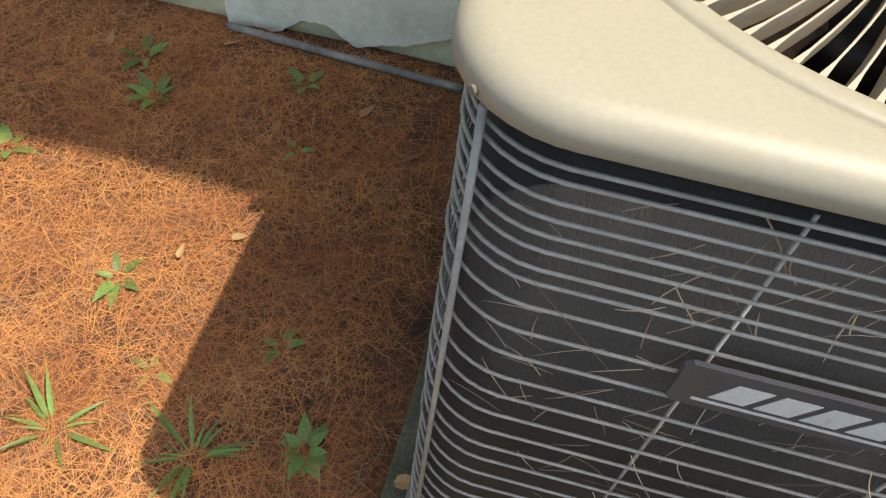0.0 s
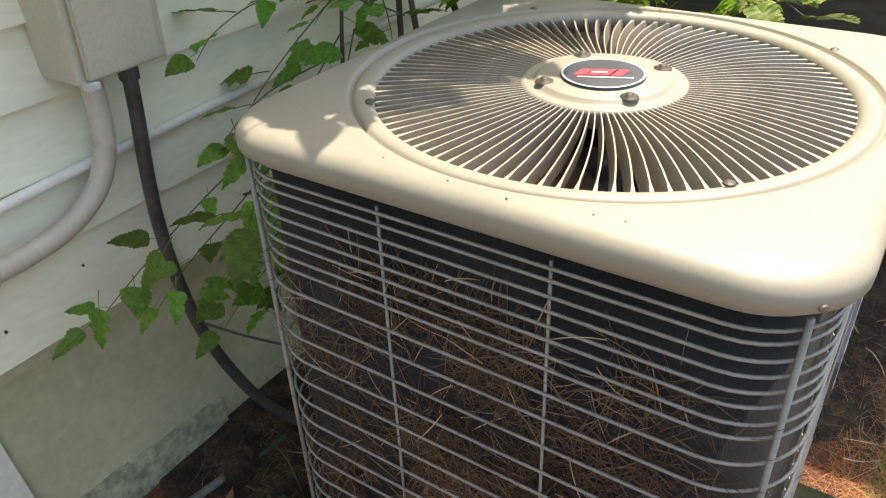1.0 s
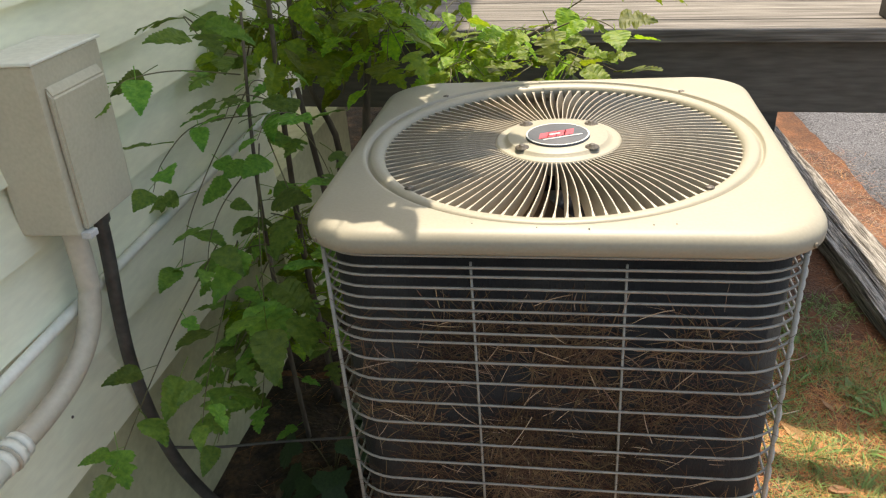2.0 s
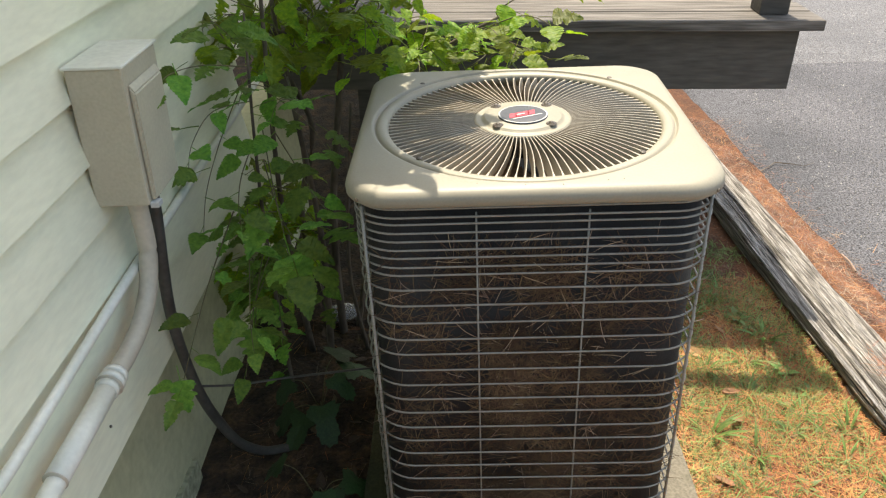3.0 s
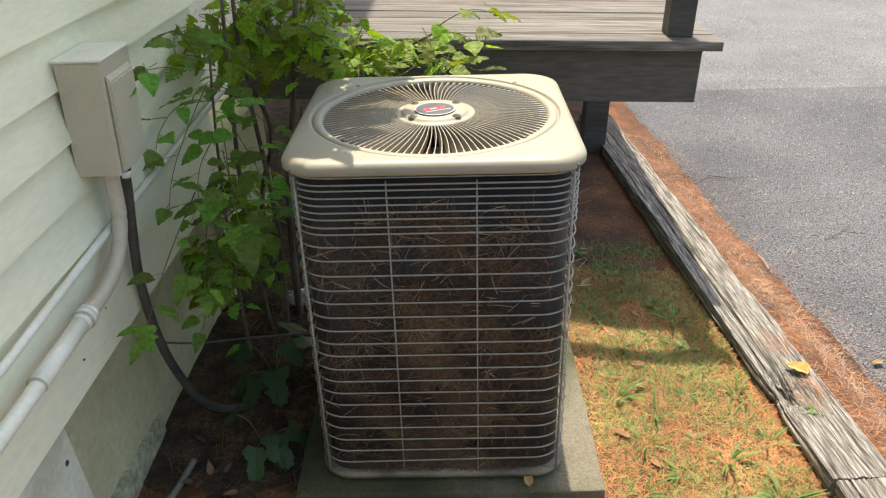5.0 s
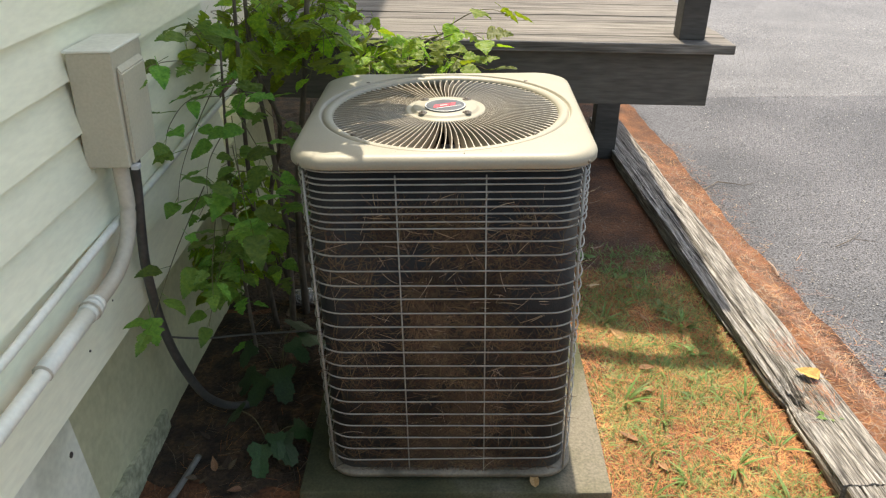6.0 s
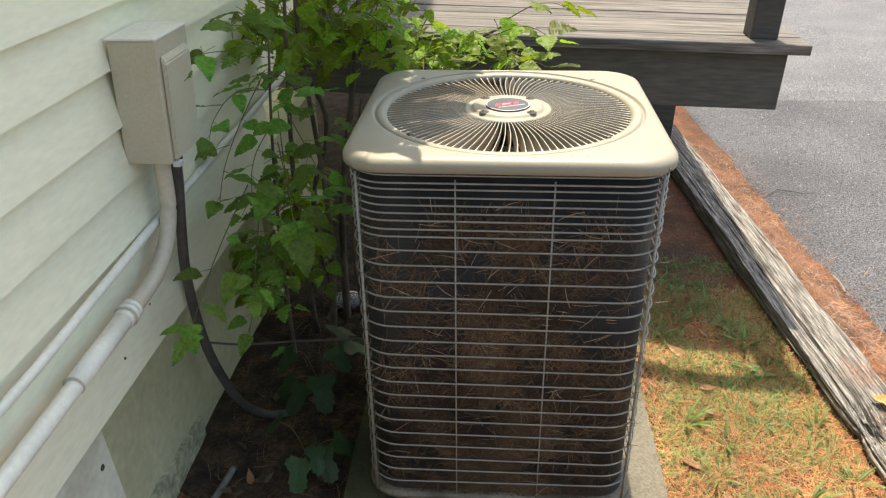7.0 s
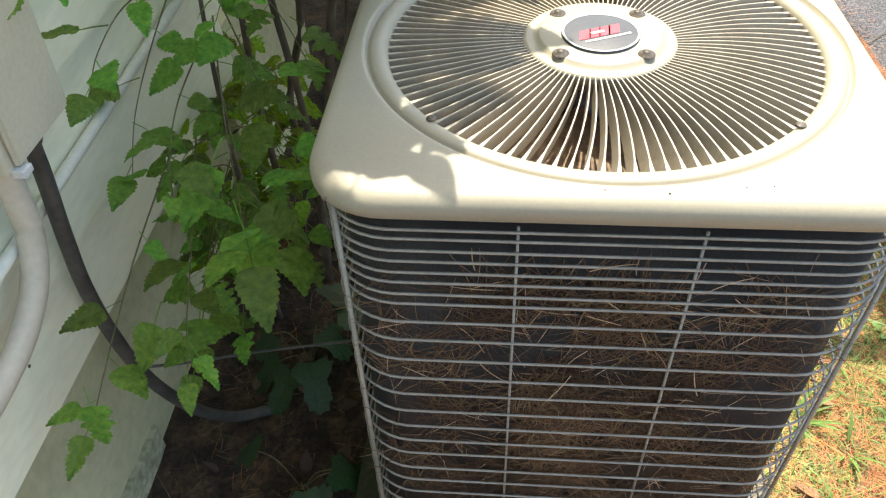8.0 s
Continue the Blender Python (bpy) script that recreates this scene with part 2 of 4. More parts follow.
def ground_z(x, y):
    x, y = np.asarray(x, float), np.asarray(y, float)
    z = -0.040 * np.clip((x - 0.45) / 0.2, 0, 1) - 0.022 * np.clip((x - 0.7) / 0.5, 0, 1)
    edge = 1.70 - 0.125 * np.clip(y, -6, 8)
    t = np.clip((x - edge + 0.22) / 0.26, 0, 1)
    z = z * (1 - t) + (asphalt_z(x, y) - 0.006 - 0.12 * np.clip((x - edge - 0.1) / 0.4, 0, 1)) * t
    lump = 0.008 * np.sin(5.1 * x + 2 * y) * np.sin(4.3 * y - x) + 0.005 * np.sin(13 * x + 3) * np.sin(11 * y)
    return z + lump * np.clip(1 - t, 0, 1) * np.clip((4 - np.hypot(x, y)) / 3, 0, 1)


def sheet(name, xs, ys, zf, material):
    X, Y = np.meshgrid(xs, ys, indexing="ij")
    Z = zf(X, Y)
    V = np.stack([X, Y, Z], -1).reshape(-1, 3)
    i, j = np.meshgrid(np.arange(len(xs) - 1), np.arange(len(ys) - 1), indexing="ij")
    a = (i * len(ys) + j).ravel()
    F = np.stack([a, a + len(ys), a + len(ys) + 1, a + 1], 1)
    me = bpy.data.meshes.new(name)
    me.from_pydata(V.tolist(), [], F.tolist())
    me.materials.append(material)
    me.polygons.foreach_set("use_smooth", [True] * len(me.polygons))
    return new(name, me)


def spread(lo, hi, step, far):
    out = np.concatenate([[-far, -far / 3, -far / 9, lo - 3], np.arange(lo, hi + 1e-6, step), [hi + 3, far / 9, far / 3, far]])
    return np.unique(out)


tagged(sheet("ground", spread(-1.6, 2.4, 0.05, 300), spread(-3, 4, 0.06, 300), ground_z, SOIL),
       "orange-brown soil under fallen pine straw beside the house", "ground", kind="structure")

# dark soil standing in for shade between wall and unit and under deck
SHADE_SOIL = mat("dark_leaf_mould", [(0.022, 0.014, 0.008), (0.05, 0.03, 0.017), (0.10, 0.058, 0.03)], 14, 0.95, 1.0, 80, fine=0.5, dist=0.015)


def shade_bed(name, x0, x1, y0, y1, ragged, lift, label):
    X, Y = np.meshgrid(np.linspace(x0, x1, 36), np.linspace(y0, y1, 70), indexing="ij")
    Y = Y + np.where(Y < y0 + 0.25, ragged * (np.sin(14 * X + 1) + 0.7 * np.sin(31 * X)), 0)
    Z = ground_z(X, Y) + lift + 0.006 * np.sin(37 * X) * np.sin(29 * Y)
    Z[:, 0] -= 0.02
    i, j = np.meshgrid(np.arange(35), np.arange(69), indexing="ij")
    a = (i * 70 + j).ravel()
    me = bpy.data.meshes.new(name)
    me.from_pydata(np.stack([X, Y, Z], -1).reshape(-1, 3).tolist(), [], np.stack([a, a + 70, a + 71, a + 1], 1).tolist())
    me.materials.append(SHADE_SOIL)
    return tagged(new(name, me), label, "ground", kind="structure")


shade_bed("ground_bed", -0.94, -0.43, -0.36, 0.62, 0.05, 0.006, "soil sheet with leaf litter beside the wall, darkened for shade")
shade_bed("ground_deck", -1.9, 0.50, 0.60, 6.4, 0.02, 0.010, "bare soil sheet behind the unit and under the deck, darkened for shade")

# driveway: a darker near strip and a paler stretch beyond a straight edge
def drive_edge(y):
    return 1.74 - 0.125 * y + 0.015 * np.sin(2.9 * y) + 0.012 * np.sin(9.1 * y + 1) + 0.008 * np.sin(23 * y)


def drive(name, ys, material, lift, label):
    us = np.concatenate([np.linspace(0, 3, 40), np.linspace(3.5, 30, 20), [80, 250]])
    U, Y = np.meshgrid(us, ys, indexing="ij")
    X = U + drive_edge(np.clip(Y, -6, 8))
    Z = asphalt_z(X, Y) + lift + 0.004 * np.sin(3 * X) * np.sin(2.2 * Y) - 0.02 * (U == 0)
    V = np.stack([X, Y, Z], -1).reshape(-1, 3)
    i, j = np.meshgrid(np.arange(len(us) - 1), np.arange(len(ys) - 1), indexing="ij")
    a = (i * len(ys) + j).ravel()
    me = bpy.data.meshes.new(name)
    me.from_pydata(V.tolist(), [], np.stack([a, a + len(ys), a + len(ys) + 1, a + 1], 1).tolist())
    me.materials.append(material)
    return tagged(new(name, me), label, "driveway", kind="structure")


TONE_EDGE = 3.8
drive("road_near", np.concatenate([[-250, -60, -15], np.arange(-6, TONE_EDGE, 0.08), [TONE_EDGE]]), ASPHALT, 0.0, "grey worn asphalt driveway with pale specks")
drive("road_far", np.concatenate([np.arange(TONE_EDGE, 9, 0.1), [12, 20, 60, 250]]), ASPHALT_PALE, 0.0005, "paler asphalt beyond a straight edge")


# ---- house wall ----
WALL_X, WALL_END = -0.862, 0.76
wall = part("wall_west", box(-1.10, -0.905, -7, WALL_END, 0.50, 4.75), FOUNDATION)
for y, z in ((-0.69, 1.02), (-0.42, 0.93), (-0.55, 0.90), (-0.75, 0.80), (-0.60, 0.70), (-0.95, 0.95), (-0.38, 1.10), (-0.62, 1.14), (-0.33, 0.66), (-0.5, 0.62), (-0.84, 0.68)):
    nail = part("nail_head", lathe([(0.0001, 0.0012), (0.003, 0.001), (0.0036, -0.004)], 8), HOLE, wall)
    nail.matrix_world = Matrix.Translation((-0.8655 - 0.16 * ((z - 0.729) % 0.126), y, z)) @ Matrix.Rotation(math.pi / 2, 4, "Y")
tagged(wall, "pale sage lap-sided house wall", "wall", kind="structure")
COURSE, FIRST = 0.126, 0.729
for i in range(-1, 32):
    z0 = FIRST + i * COURSE if i >= 0 else 0.553
    COURSE_H = COURSE if i >= 0 else FIRST - 0.553
    bm = bmesh.new()
    prof = [(-0.905, z0), (WALL_X, z0), (WALL_X - 0.001, z0 + 0.006), (WALL_X - 0.022, z0 + COURSE_H + 0.012), (-0.905, z0 + COURSE_H + 0.012)]
    a = [bm.verts.new((x, -7, z)) for x, z in prof]
    b = [bm.verts.new((x, WALL_END, z)) for x, z in prof]
    for k in range(5):
        bm.faces.new((a[k], a[(k + 1) % 5], b[(k + 1) % 5], b[k]))
    bm.faces.new(a)
    bm.faces.new(b[::-1])
    part("siding_board", bm, SIDING, wall)
foundation = part("wall_foundation", box(-1.10, -0.940, -7, WALL_END, -0.4, 0.50), FOUNDATION)
tagged(part("wall_low", box(-1.10, -0.90, WALL_END, 1.62, -0.4, 0.64), FOUNDATION), "low painted wall beyond the house corner", "wall", kind="structure")
# Invented wall, added to hide sunlit ground behind the leaves.
tagged(part("wall_recessed", box(-2.1, -1.9, WALL_END, 7, -0.4, 4.75), SIDING), "added pale wall closing the view behind the corner", "wall", kind="structure")
tagged(part("wall_return", box(-2.1, -1.10, WALL_END - 0.2, WALL_END, -0.4, 4.75), SIDING), "pale return of the house wall at the corner", "wall", kind="structure")
tagged(foundation, "grey-green painted foundation wall under the siding", "wall", kind="structure")
part("ceiling_soffit", box(-2.6, -0.33, -7, 7, 4.75, 4.93), SIDING)
tagged(bpy.data.objects["ceiling_soffit"], "pale boxed eave above the wall", "eave", kind="structure")


def skirt_panel(y0, y1, top, lows, lean, tilt):
    """A thin board with a torn lower edge, leaning on the foundation."""
    bm = bmesh.new()
    n = 46
    front, backs = [], []
    for k in range(n + 1):
        s = k / n
        y = y0 + (y1 - y0) * s
        f = s * (len(lows) - 1)
        i = min(int(f), len(lows) - 2)
        low = lows[i] + (lows[i + 1] - lows[i]) * (f - i)
        low += 0.007 * noise.noise((y * 31, 2.1, 0)) + 0.004 * noise.noise((y * 90, 5, 0))
        for lst, x in ((front, 0.0), (backs, -0.007)):
            lst.append([bm.verts.new((-0.926 + x + lean * (0.5 - z), y + tilt * (z - 0.3), z)) for z in (low, low + (top - low) * 0.4, top - 0.03, top)])
    for g, flip in ((front, 0), (backs, 1)):
        for A, B in zip(g, g[1:]):
            for k in range(3):
                q = (A[k], B[k], B[k + 1], A[k + 1])
                bm.faces.new(q[::-1] if flip else q)
    for k in (0, 3):
        for A, B, C, D in zip(front, front[1:], backs, backs[1:]):
            bm.faces.new((A[k], B[k], D[k], C[k]))
    for k in (0, n):
        for r in range(3):
            bm.faces.new((front[k][r], front[k][r + 1], backs[k][r + 1], backs[k][r]))
    return bm


p = part("skirt_panel", skirt_panel(-1.235, -0.565, 0.50, [-0.015, 0.0, 0.0, 0.055, 0.06, 0.005, 0.03, 0.05, 0.08, 0.115], 0.02, -0.06), PANEL)
tagged(p, "weathered white skirting board with a torn lower edge", "skirting board", group="skirting boards")
# Dark disc painted for the shade inside a hole; none is cut.
part("nail_hole", lathe([(0.0001, 0), (0.008, 0), (0.009, -0.003)], 10), HOLE, p, "dark disc in place of a round hole").matrix_world = Matrix.Translation((-0.9225, -0.611, 0.387)) @ pose(0, 0, 0, 0, 90, 0)
p = part("skirt_panel", skirt_panel(-2.6, -1.365, 0.50, [0.0, -0.01, 0.02, 0.0, 0.01, 0.03], 0.02, -0.02), PANEL)
tagged(p, "weathered white skirting board beside a dark gap", "skirting board", group="skirting boards")
bm = bmesh.new()
for k in range(30):
    y = -0.56 + k * 0.016
    h = 0.115 - 0.0009 * k + 0.016 * noise.noise((y * 14, 0, 3))
    box(-0.940, -0.925 + 0.006 * noise.noise((y * 20, 1, 1)), y, y + 0.0155, -0.03, h, 0.0, bm)
part("baseboard", bm, FLAKY)
tagged(bpy.data.objects["baseboard"], "flaking grey-green ledge along the foundation foot", "ledge", kind="structure")
for a, b, r in (((-0.882, -1.20, 0.012), (-0.838, -0.52, 0.016), 0.011), ((-0.836, -0.49, 0.017), (-0.79, -0.22, 0.014), 0.010)):
    pts = smooth_line([a, (Vector(a) + Vector(b)) / 2 + Vector((0.006, 0, 0.003)), b], 6)
    p = part("ground_pipe", tube(pts, r, sides=10), GREYPIPE, smooth=True)
    tagged(p, "dirty grey plastic pipe lying on the straw", "pipe", group="pipes on the ground")


# ---- condenser ----
CY = -0.012                                  # the unit's middle
unit = empty("air_conditioner", 0, CY, 0.06, "cream outdoor air conditioner with wire guard, packed with pine needles", "air conditioner")


def local(ob):
    """Sets a part that was modelled round the unit's middle at ground height."""
    ob.location = (0, 0, -0.06)
    return ob


N = 192
def sq(half, rad, z):
    return [(x, y, z) for x, y in soft_square(half, rad, N)]
def circ(r, z):
    return [(r * math.cos(k * math.tau / N), r * math.sin(k * math.tau / N), z) for k in range(N)]
loops = [sq(0.345, 0.08, 1.0415), sq(0.3662, 0.10, 1.0400), sq(0.3685, 0.10, 1.0420), sq(0.3688, 0.10, 1.0530), sq(0.3678, 0.10, 1.0580), sq(0.3648, 0.098, 1.0635), sq(0.3600, 0.096, 1.0680), sq(0.3540, 0.093, 1.0708),
         sq(0.3470, 0.090, 1.0724), circ(0.3425, 1.0738), circ(0.3380, 1.0736), circ(0.3366, 1.0722), circ(0.3346, 1.0662), circ(0.3316, 1.0658), circ(0.3295, 1.0696), circ(0.3255, 1.0722), circ(0.3170, 1.0722),
         circ(0.3090, 1.0700), circ(0.3045, 1.0655), circ(0.3030, 1.0600), circ(0.3025, 1.0420), circ(0.3070, 1.0420), circ(0.3150, 1.0600), sq(0.342, 0.08, 1.0640), sq(0.358, 0.09, 1.0480)]
cap = local(part("top_cover", loft(loops, True), CREAM, unit, "smooth cream sheet-steel top", True))
for x, y in ((0.236, 0.25), (0.224, -0.213), (-0.224, -0.213), (-0.236, 0.25)):
    s = part("screw", lathe([(0.0001, 0.0035), (0.003, 0.0035), (0.0062, 0.002), (0.007, 0)], 12), HOLE, cap, "dark screw head")
    s.location = (x, y, 1.0722)

guard = local(part("fan_guard", lathe([(0.0001, 1.0775), (0.085, 1.0775), (0.0875, 1.0762), (0.091, 1.072), (0.097, 1.070), (0.1035, 1.0715), (0.108, 1.070), (0.110, 1.066), (0.110, 1.048), (0.0001, 1.048)], 96), CREAM, unit, "round cream hub with a raised middle", True))
bm = bmesh.new()
prev = None
for k in range(9):                           # a vane leaning a little back from its upper edge
    s = k / 8
    r = 0.107 + (0.3045 - 0.107) * s
    twist = 0.006 * math.sin(s * 3.0)
    lean = -0.0015 - 0.0045 * s
    t = 0.0007 + 0.0003 * s + (0.0020 * max(0.0, s - 0.9) * 10)
    z1, z0 = 1.0695 - 0.0065 * s * s + 0.002 * math.sin(s * math.pi), 1.0440 - 0.004 * s
    ring = [bm.verts.new(c) for c in ((r, twist - t, z1), (r, twist + t, z1), (r, twist + lean + t * 0.8, z0), (r, twist + lean - t * 0.8, z0))]
    if prev:
        for q in range(4):
            bm.faces.new((prev[q], prev[(q + 1) % 4], ring[(q + 1) % 4], ring[q]))
    else:
        bm.faces.new(ring)
    prev = ring
bm.faces.new(prev[::-1])
fin0 = part("guard_fin", bm, CREAM_FIN, guard)
FINS = 100
for k in range(1, FINS):
    f = new("guard_fin", fin0.data)
    f.parent = guard
    f.rotation_euler = (0, 0, k * math.tau / FINS)
for sx in (-1, 1):
    for sy in (-1, 1):
        # Flat dark ring stands in for the shade in each bolt's recess.
        s = part("hub_bolt", lathe([(0.0001, 0.004), (0.0052, 0.004), (0.0055, 0.0), (0.0115, 0.0006), (0.0125, -0.002)], 14), HOLE, guard, "dark bolt with a dark ring for its recess", True)
        s.location = (0.058 * sx, 0.058 * sy, 1.0782)
emblem = part("emblem", lathe([(0.0001, 0.0035), (0.040, 0.0035), (0.0425, 0.0028), (0.0435, 0.0)], 64), BADGE, guard, "dark grey oval emblem with a faded red band", True)
emblem.location, emblem.scale = (0, -0.004, 1.0778), (1.28, 1.28, 1.0)
rim = part("emblem_rim", lathe([(0.0405, 0.0038), (0.0418, 0.0042), (0.0428, 0.0036)], 64), SILVER, emblem, "pale printed rim")
bm = bmesh.new()
for a in (-0.026, -0.014, -0.002, 0.0095):
    box(a, a + 0.0135, -0.009, 0.009, 0.0037, 0.0042, 0.0, bm)
for v in bm.verts:
    v.co.x += v.co.y * 0.5
part("red_band", bm, RED, emblem, "faded red print").rotation_euler = (0, 0, 0.40)
bm = box(-0.026, 0.030, -0.0155, -0.0125, 0.0037, 0.0042)
box(-0.012, 0.004, -0.002, 0.002, 0.0043, 0.0046, 0.0, bm)
part("white_bars", bm, SILVER, emblem, "thin pale printed bars").rotation_euler = (0, 0, 0.40)

# wire guard
wires = local(part("wire_guard", tube([(x, y, 1.013) for x, y in soft_square(0.354, 0.088, 184)], 0.0022, sides=6, closed=True), WIRE, unit, "pale grey vinyl-coated wire guard", True))
wire0 = None
heights = [1.0315] + [0.9985 - 0.0195 * k for k in range(7)] + [0.848 - 0.0415 * k for k in range(18)]
for z in heights:
    if wire0 is None:
        wire0 = part("wire", tube([(x, y, 0) for x, y in soft_square(0.354, 0.088, 184)], 0.0021, sides=6, closed=True), WIRE, wires, smooth=True)
        w = wire0
    else:
        w = new("wire", wire0.data)
        w.parent = wires
    w.location = (random.uniform(-0.001, 0.001), random.uniform(-0.001, 0.001), z + random.uniform(-0.0015, 0.0015))
    if 0.135 < z < 0.2:
        w.rotation_euler = (0, radians(-1.0 if z < 0.17 else -0.35), 0)
rod0 = None
for face in range(4):
    for u in (-0.113, 0.102):
        if rod0 is None:
            rod0 = part("vertical_wire", tube([(0, 0, 0.09), (0, 0, 0.6), (0, 0, 1.02)], 0.0021, sides=6), WIRE, wires, smooth=True)
            w = rod0
        else:
            w = new("vertical_wire", rod0.data)
            w.parent = wires
        a = face * math.pi / 2
        x, y = u, -0.3505
        w.location = (x * math.cos(a) - y * math.sin(a), x * math.sin(a) + y * math.cos(a), 0)
post0 = None
for sx in (-1, 1):
    for sy in (-1, 1):
        if post0 is None:
            post0 = part("corner_rod", tube([(0, 0, 0.085), (0, 0, 0.6), (0, 0, 1.03)], 0.0034, sides=8), WIRE, wires, smooth=True)
            w = post0
        else:
            w = new("corner_rod", post0.data)
            w.parent = wires
        w.location = (0.333 * sx, 0.333 * sy, 0)
        s = part("screw", lathe([(0.0001, 0.004), (0.0035, 0.003), (0.0045, 0)], 10), PAN, cap)
        s.matrix_local = Matrix.Translation((0.3392 * sx, 0.3392 * sy, 1.0475)) @ Matrix.Rotation(math.atan2(sy, sx), 4, "Z") @ Matrix.Rotation(math.pi / 2, 4, "Y")

local(part("coil", loft([sq(0.336, 0.075, 0.10), sq(0.336, 0.075, 1.045), sq(0.315, 0.06, 1.045), sq(0.315, 0.06, 0.10)], True), COIL, unit, "dusty black condenser coil", True))
local(part("base_pan", loft([sq(0.05, 0.01, 0.076), sq(0.345, 0.085, 0.076), sq(0.3585, 0.092, 0.078), sq(0.3605, 0.092, 0.090), sq(0.3585, 0.09, 0.094), sq(0.340, 0.08, 0.096), sq(0.05, 0.01, 0.105)]), PAN, unit, "tan steel base pan, its enamel darkened for shade", True))
# Ring added to lighten the hazy gaps under the fins.
local(part("fan_shroud", lathe([(0.3040, 1.0415), (0.2980, 1.02), (0.290, 0.96), (0.288, 0.90), (0.290, 0.90), (0.3070, 1.0415)], 72, True), CREAM_FIN, unit, "added tan ring round the fan, lightening the fin gaps", True))
local(part("coil_bottom_band", loft([sq(0.338, 0.075, 0.096), sq(0.3385, 0.075, 0.13), sq(0.334, 0.07, 0.132)]), DARK, unit))
fan = local(part("fan", lathe([(0.0001, 0.95), (0.05, 0.95), (0.06, 0.93), (0.06, 0.90), (0.0001, 0.90)], 24), DARK, unit, "dark fan motor", True))
blade0 = None
# Blades set high and wide, so the fin gaps read as hazy.
for k in range(3):
    if blade0 is None:
        bm = bmesh.new()
        rows = []
        for i in range(7):
            r = 0.055 + 0.215 * i / 6
            wdt = 0.62 + 0.50 * math.sin(i / 6 * 1.9)
            rows.append([bm.verts.new((r * math.cos(a), r * math.sin(a), 0.975 - 0.05 * a)) for a in np.linspace(-wdt * 0.5, wdt, 7)])
        for A, B in zip(rows, rows[1:]):
            for q in range(6):
                bm.faces.new((A[q], B[q], B[q + 1], A[q + 1]))
        bmesh.ops.solidify(bm, geom=bm.faces[:], thickness=0.0025)
        blade0 = part("fan_blade", bm, FANMETAL, fan, "brown fan blade", True)
    else:
        f = new("fan_blade", blade0.data)
        f.parent = fan
        f.rotation_euler = (0, 0, k * math.tau / 3 + 0.4)
blade0.rotation_euler = (0, 0, 0.4)

# name plate: dark plate with plain slanted blocks and an underline
bm = bmesh.new()
outline = [(-0.127, 0.772), (-0.133, 0.778), (-0.133, 0.833), (-0.127, 0.839), (0.150, 0.839), (0.156, 0.833), (0.156, 0.778), (0.150, 0.772)]
a = [bm.verts.new((0.3585, y, z)) for y, z in outline]
b = [bm.verts.new((0.3625, y * 0.99, 0.8055 + (z - 0.8055) * 0.95)) for y, z in outline]
bm.faces.new(a)
bm.faces.new(b)
for k in range(8):
    bm.faces.new((a[k], a[(k + 1) % 8], b[(k + 1) % 8], b[k]))
plate = local(part("name_plate", bm, BADGE, unit, "dark grey plate with slanted silver blocks"))
for k in range(6):
    bm = box(0.3626, 0.3633, -0.100 + 0.0385 * k, -0.070 + 0.0385 * k, 0.794, 0.823, 0.0)
    for v in bm.verts:
        v.co.y += (v.co.z - 0.794) * 0.55
    part("silver_block", bm, SILVER, plate)
part("silver_line", box(0.3626, 0.3632, -0.112, 0.125, 0.7845, 0.7885), SILVER, plate)

# small stains and a seed pod or two on the cover
for x, y, r in ((0.135, -0.335, 0.0013), (0.165, -0.332, 0.0011), (-0.02, -0.345, 0.0012), (0.05, -0.348, 0.0014), (-0.11, -0.335, 0.0012)):
    s = part("speck", lathe([(0.0001, 0.0012), (r * 0.7, 0.0009), (r, 0)], 7), HOLE, cap, "small dark speck")
    s.location, s.rotation_euler = (x, y, 1.0728), (0, 0, x * 40)

# concrete pad
bm = box(-0.432, 0.470, -0.415, 0.43, -0.08, 0.062, 0.006)
bmesh.ops.subdivide_edges(bm, edges=bm.edges[:], cuts=6, use_grid_fill=True)
for v in bm.verts:
    v.co += Vector((noise.noise(v.co * 9), noise.noise(v.co * 9 + Vector((5, 0, 0))), 0.4 * noise.noise(v.co * 7 + Vector((0, 9, 0))))) * 0.005
part("concrete_pad", bm, CONCRETE)
tagged(bpy.data.objects["concrete_pad"], "stained grey concrete pad under the air conditioner, darkened for shade", "concrete pad")


# ---- wall box, conduits and cables ----
bx = empty("disconnect_box", -0.81, -0.2, 1.01, "tan steel disconnect box fixed to the siding", "electrical box")


def at_world(ob):
    ob.matrix_parent_inverse = Matrix.Translation(-ob.parent.location)
    return ob




def leaning(bm):
    """Tilts the box a little, with its foot closer to the wall."""
    for v in bm.verts:
        v.co.x += (v.co.z - 1.30) * 0.048
    return bm


at_world(part("body", leaning(box(-0.860, -0.753, -0.292, -0.116, 1.016, 1.296, 0.004)), BOXPAINT, bx))
at_world(part("lid", leaning(box(-0.863, -0.7485, -0.297, -0.112, 1.2965, 1.3025, 0.0025)), PVC, bx, "pale lid"))
bm = leaning(box(-0.7525, -0.742, -0.278, -0.135, 1.022, 1.262, 0.0))
for v in bm.verts:                           # the cover's top edge slopes outwards
    if v.co.z > 1.2 and v.co.x > -0.749:
        v.co.z -= 0.018
bmesh.ops.bevel(bm, geom=bm.edges[:], offset=0.003, segments=2, affect="EDGES")
at_world(part("cover", bm, BOXPAINT, bx))
at_world(part("hasp", leaning(box(-0.754, -0.736, -0.286, -0.264, 1.008, 1.020, 0.002)), SILVER, bx, "small grey hasp"))
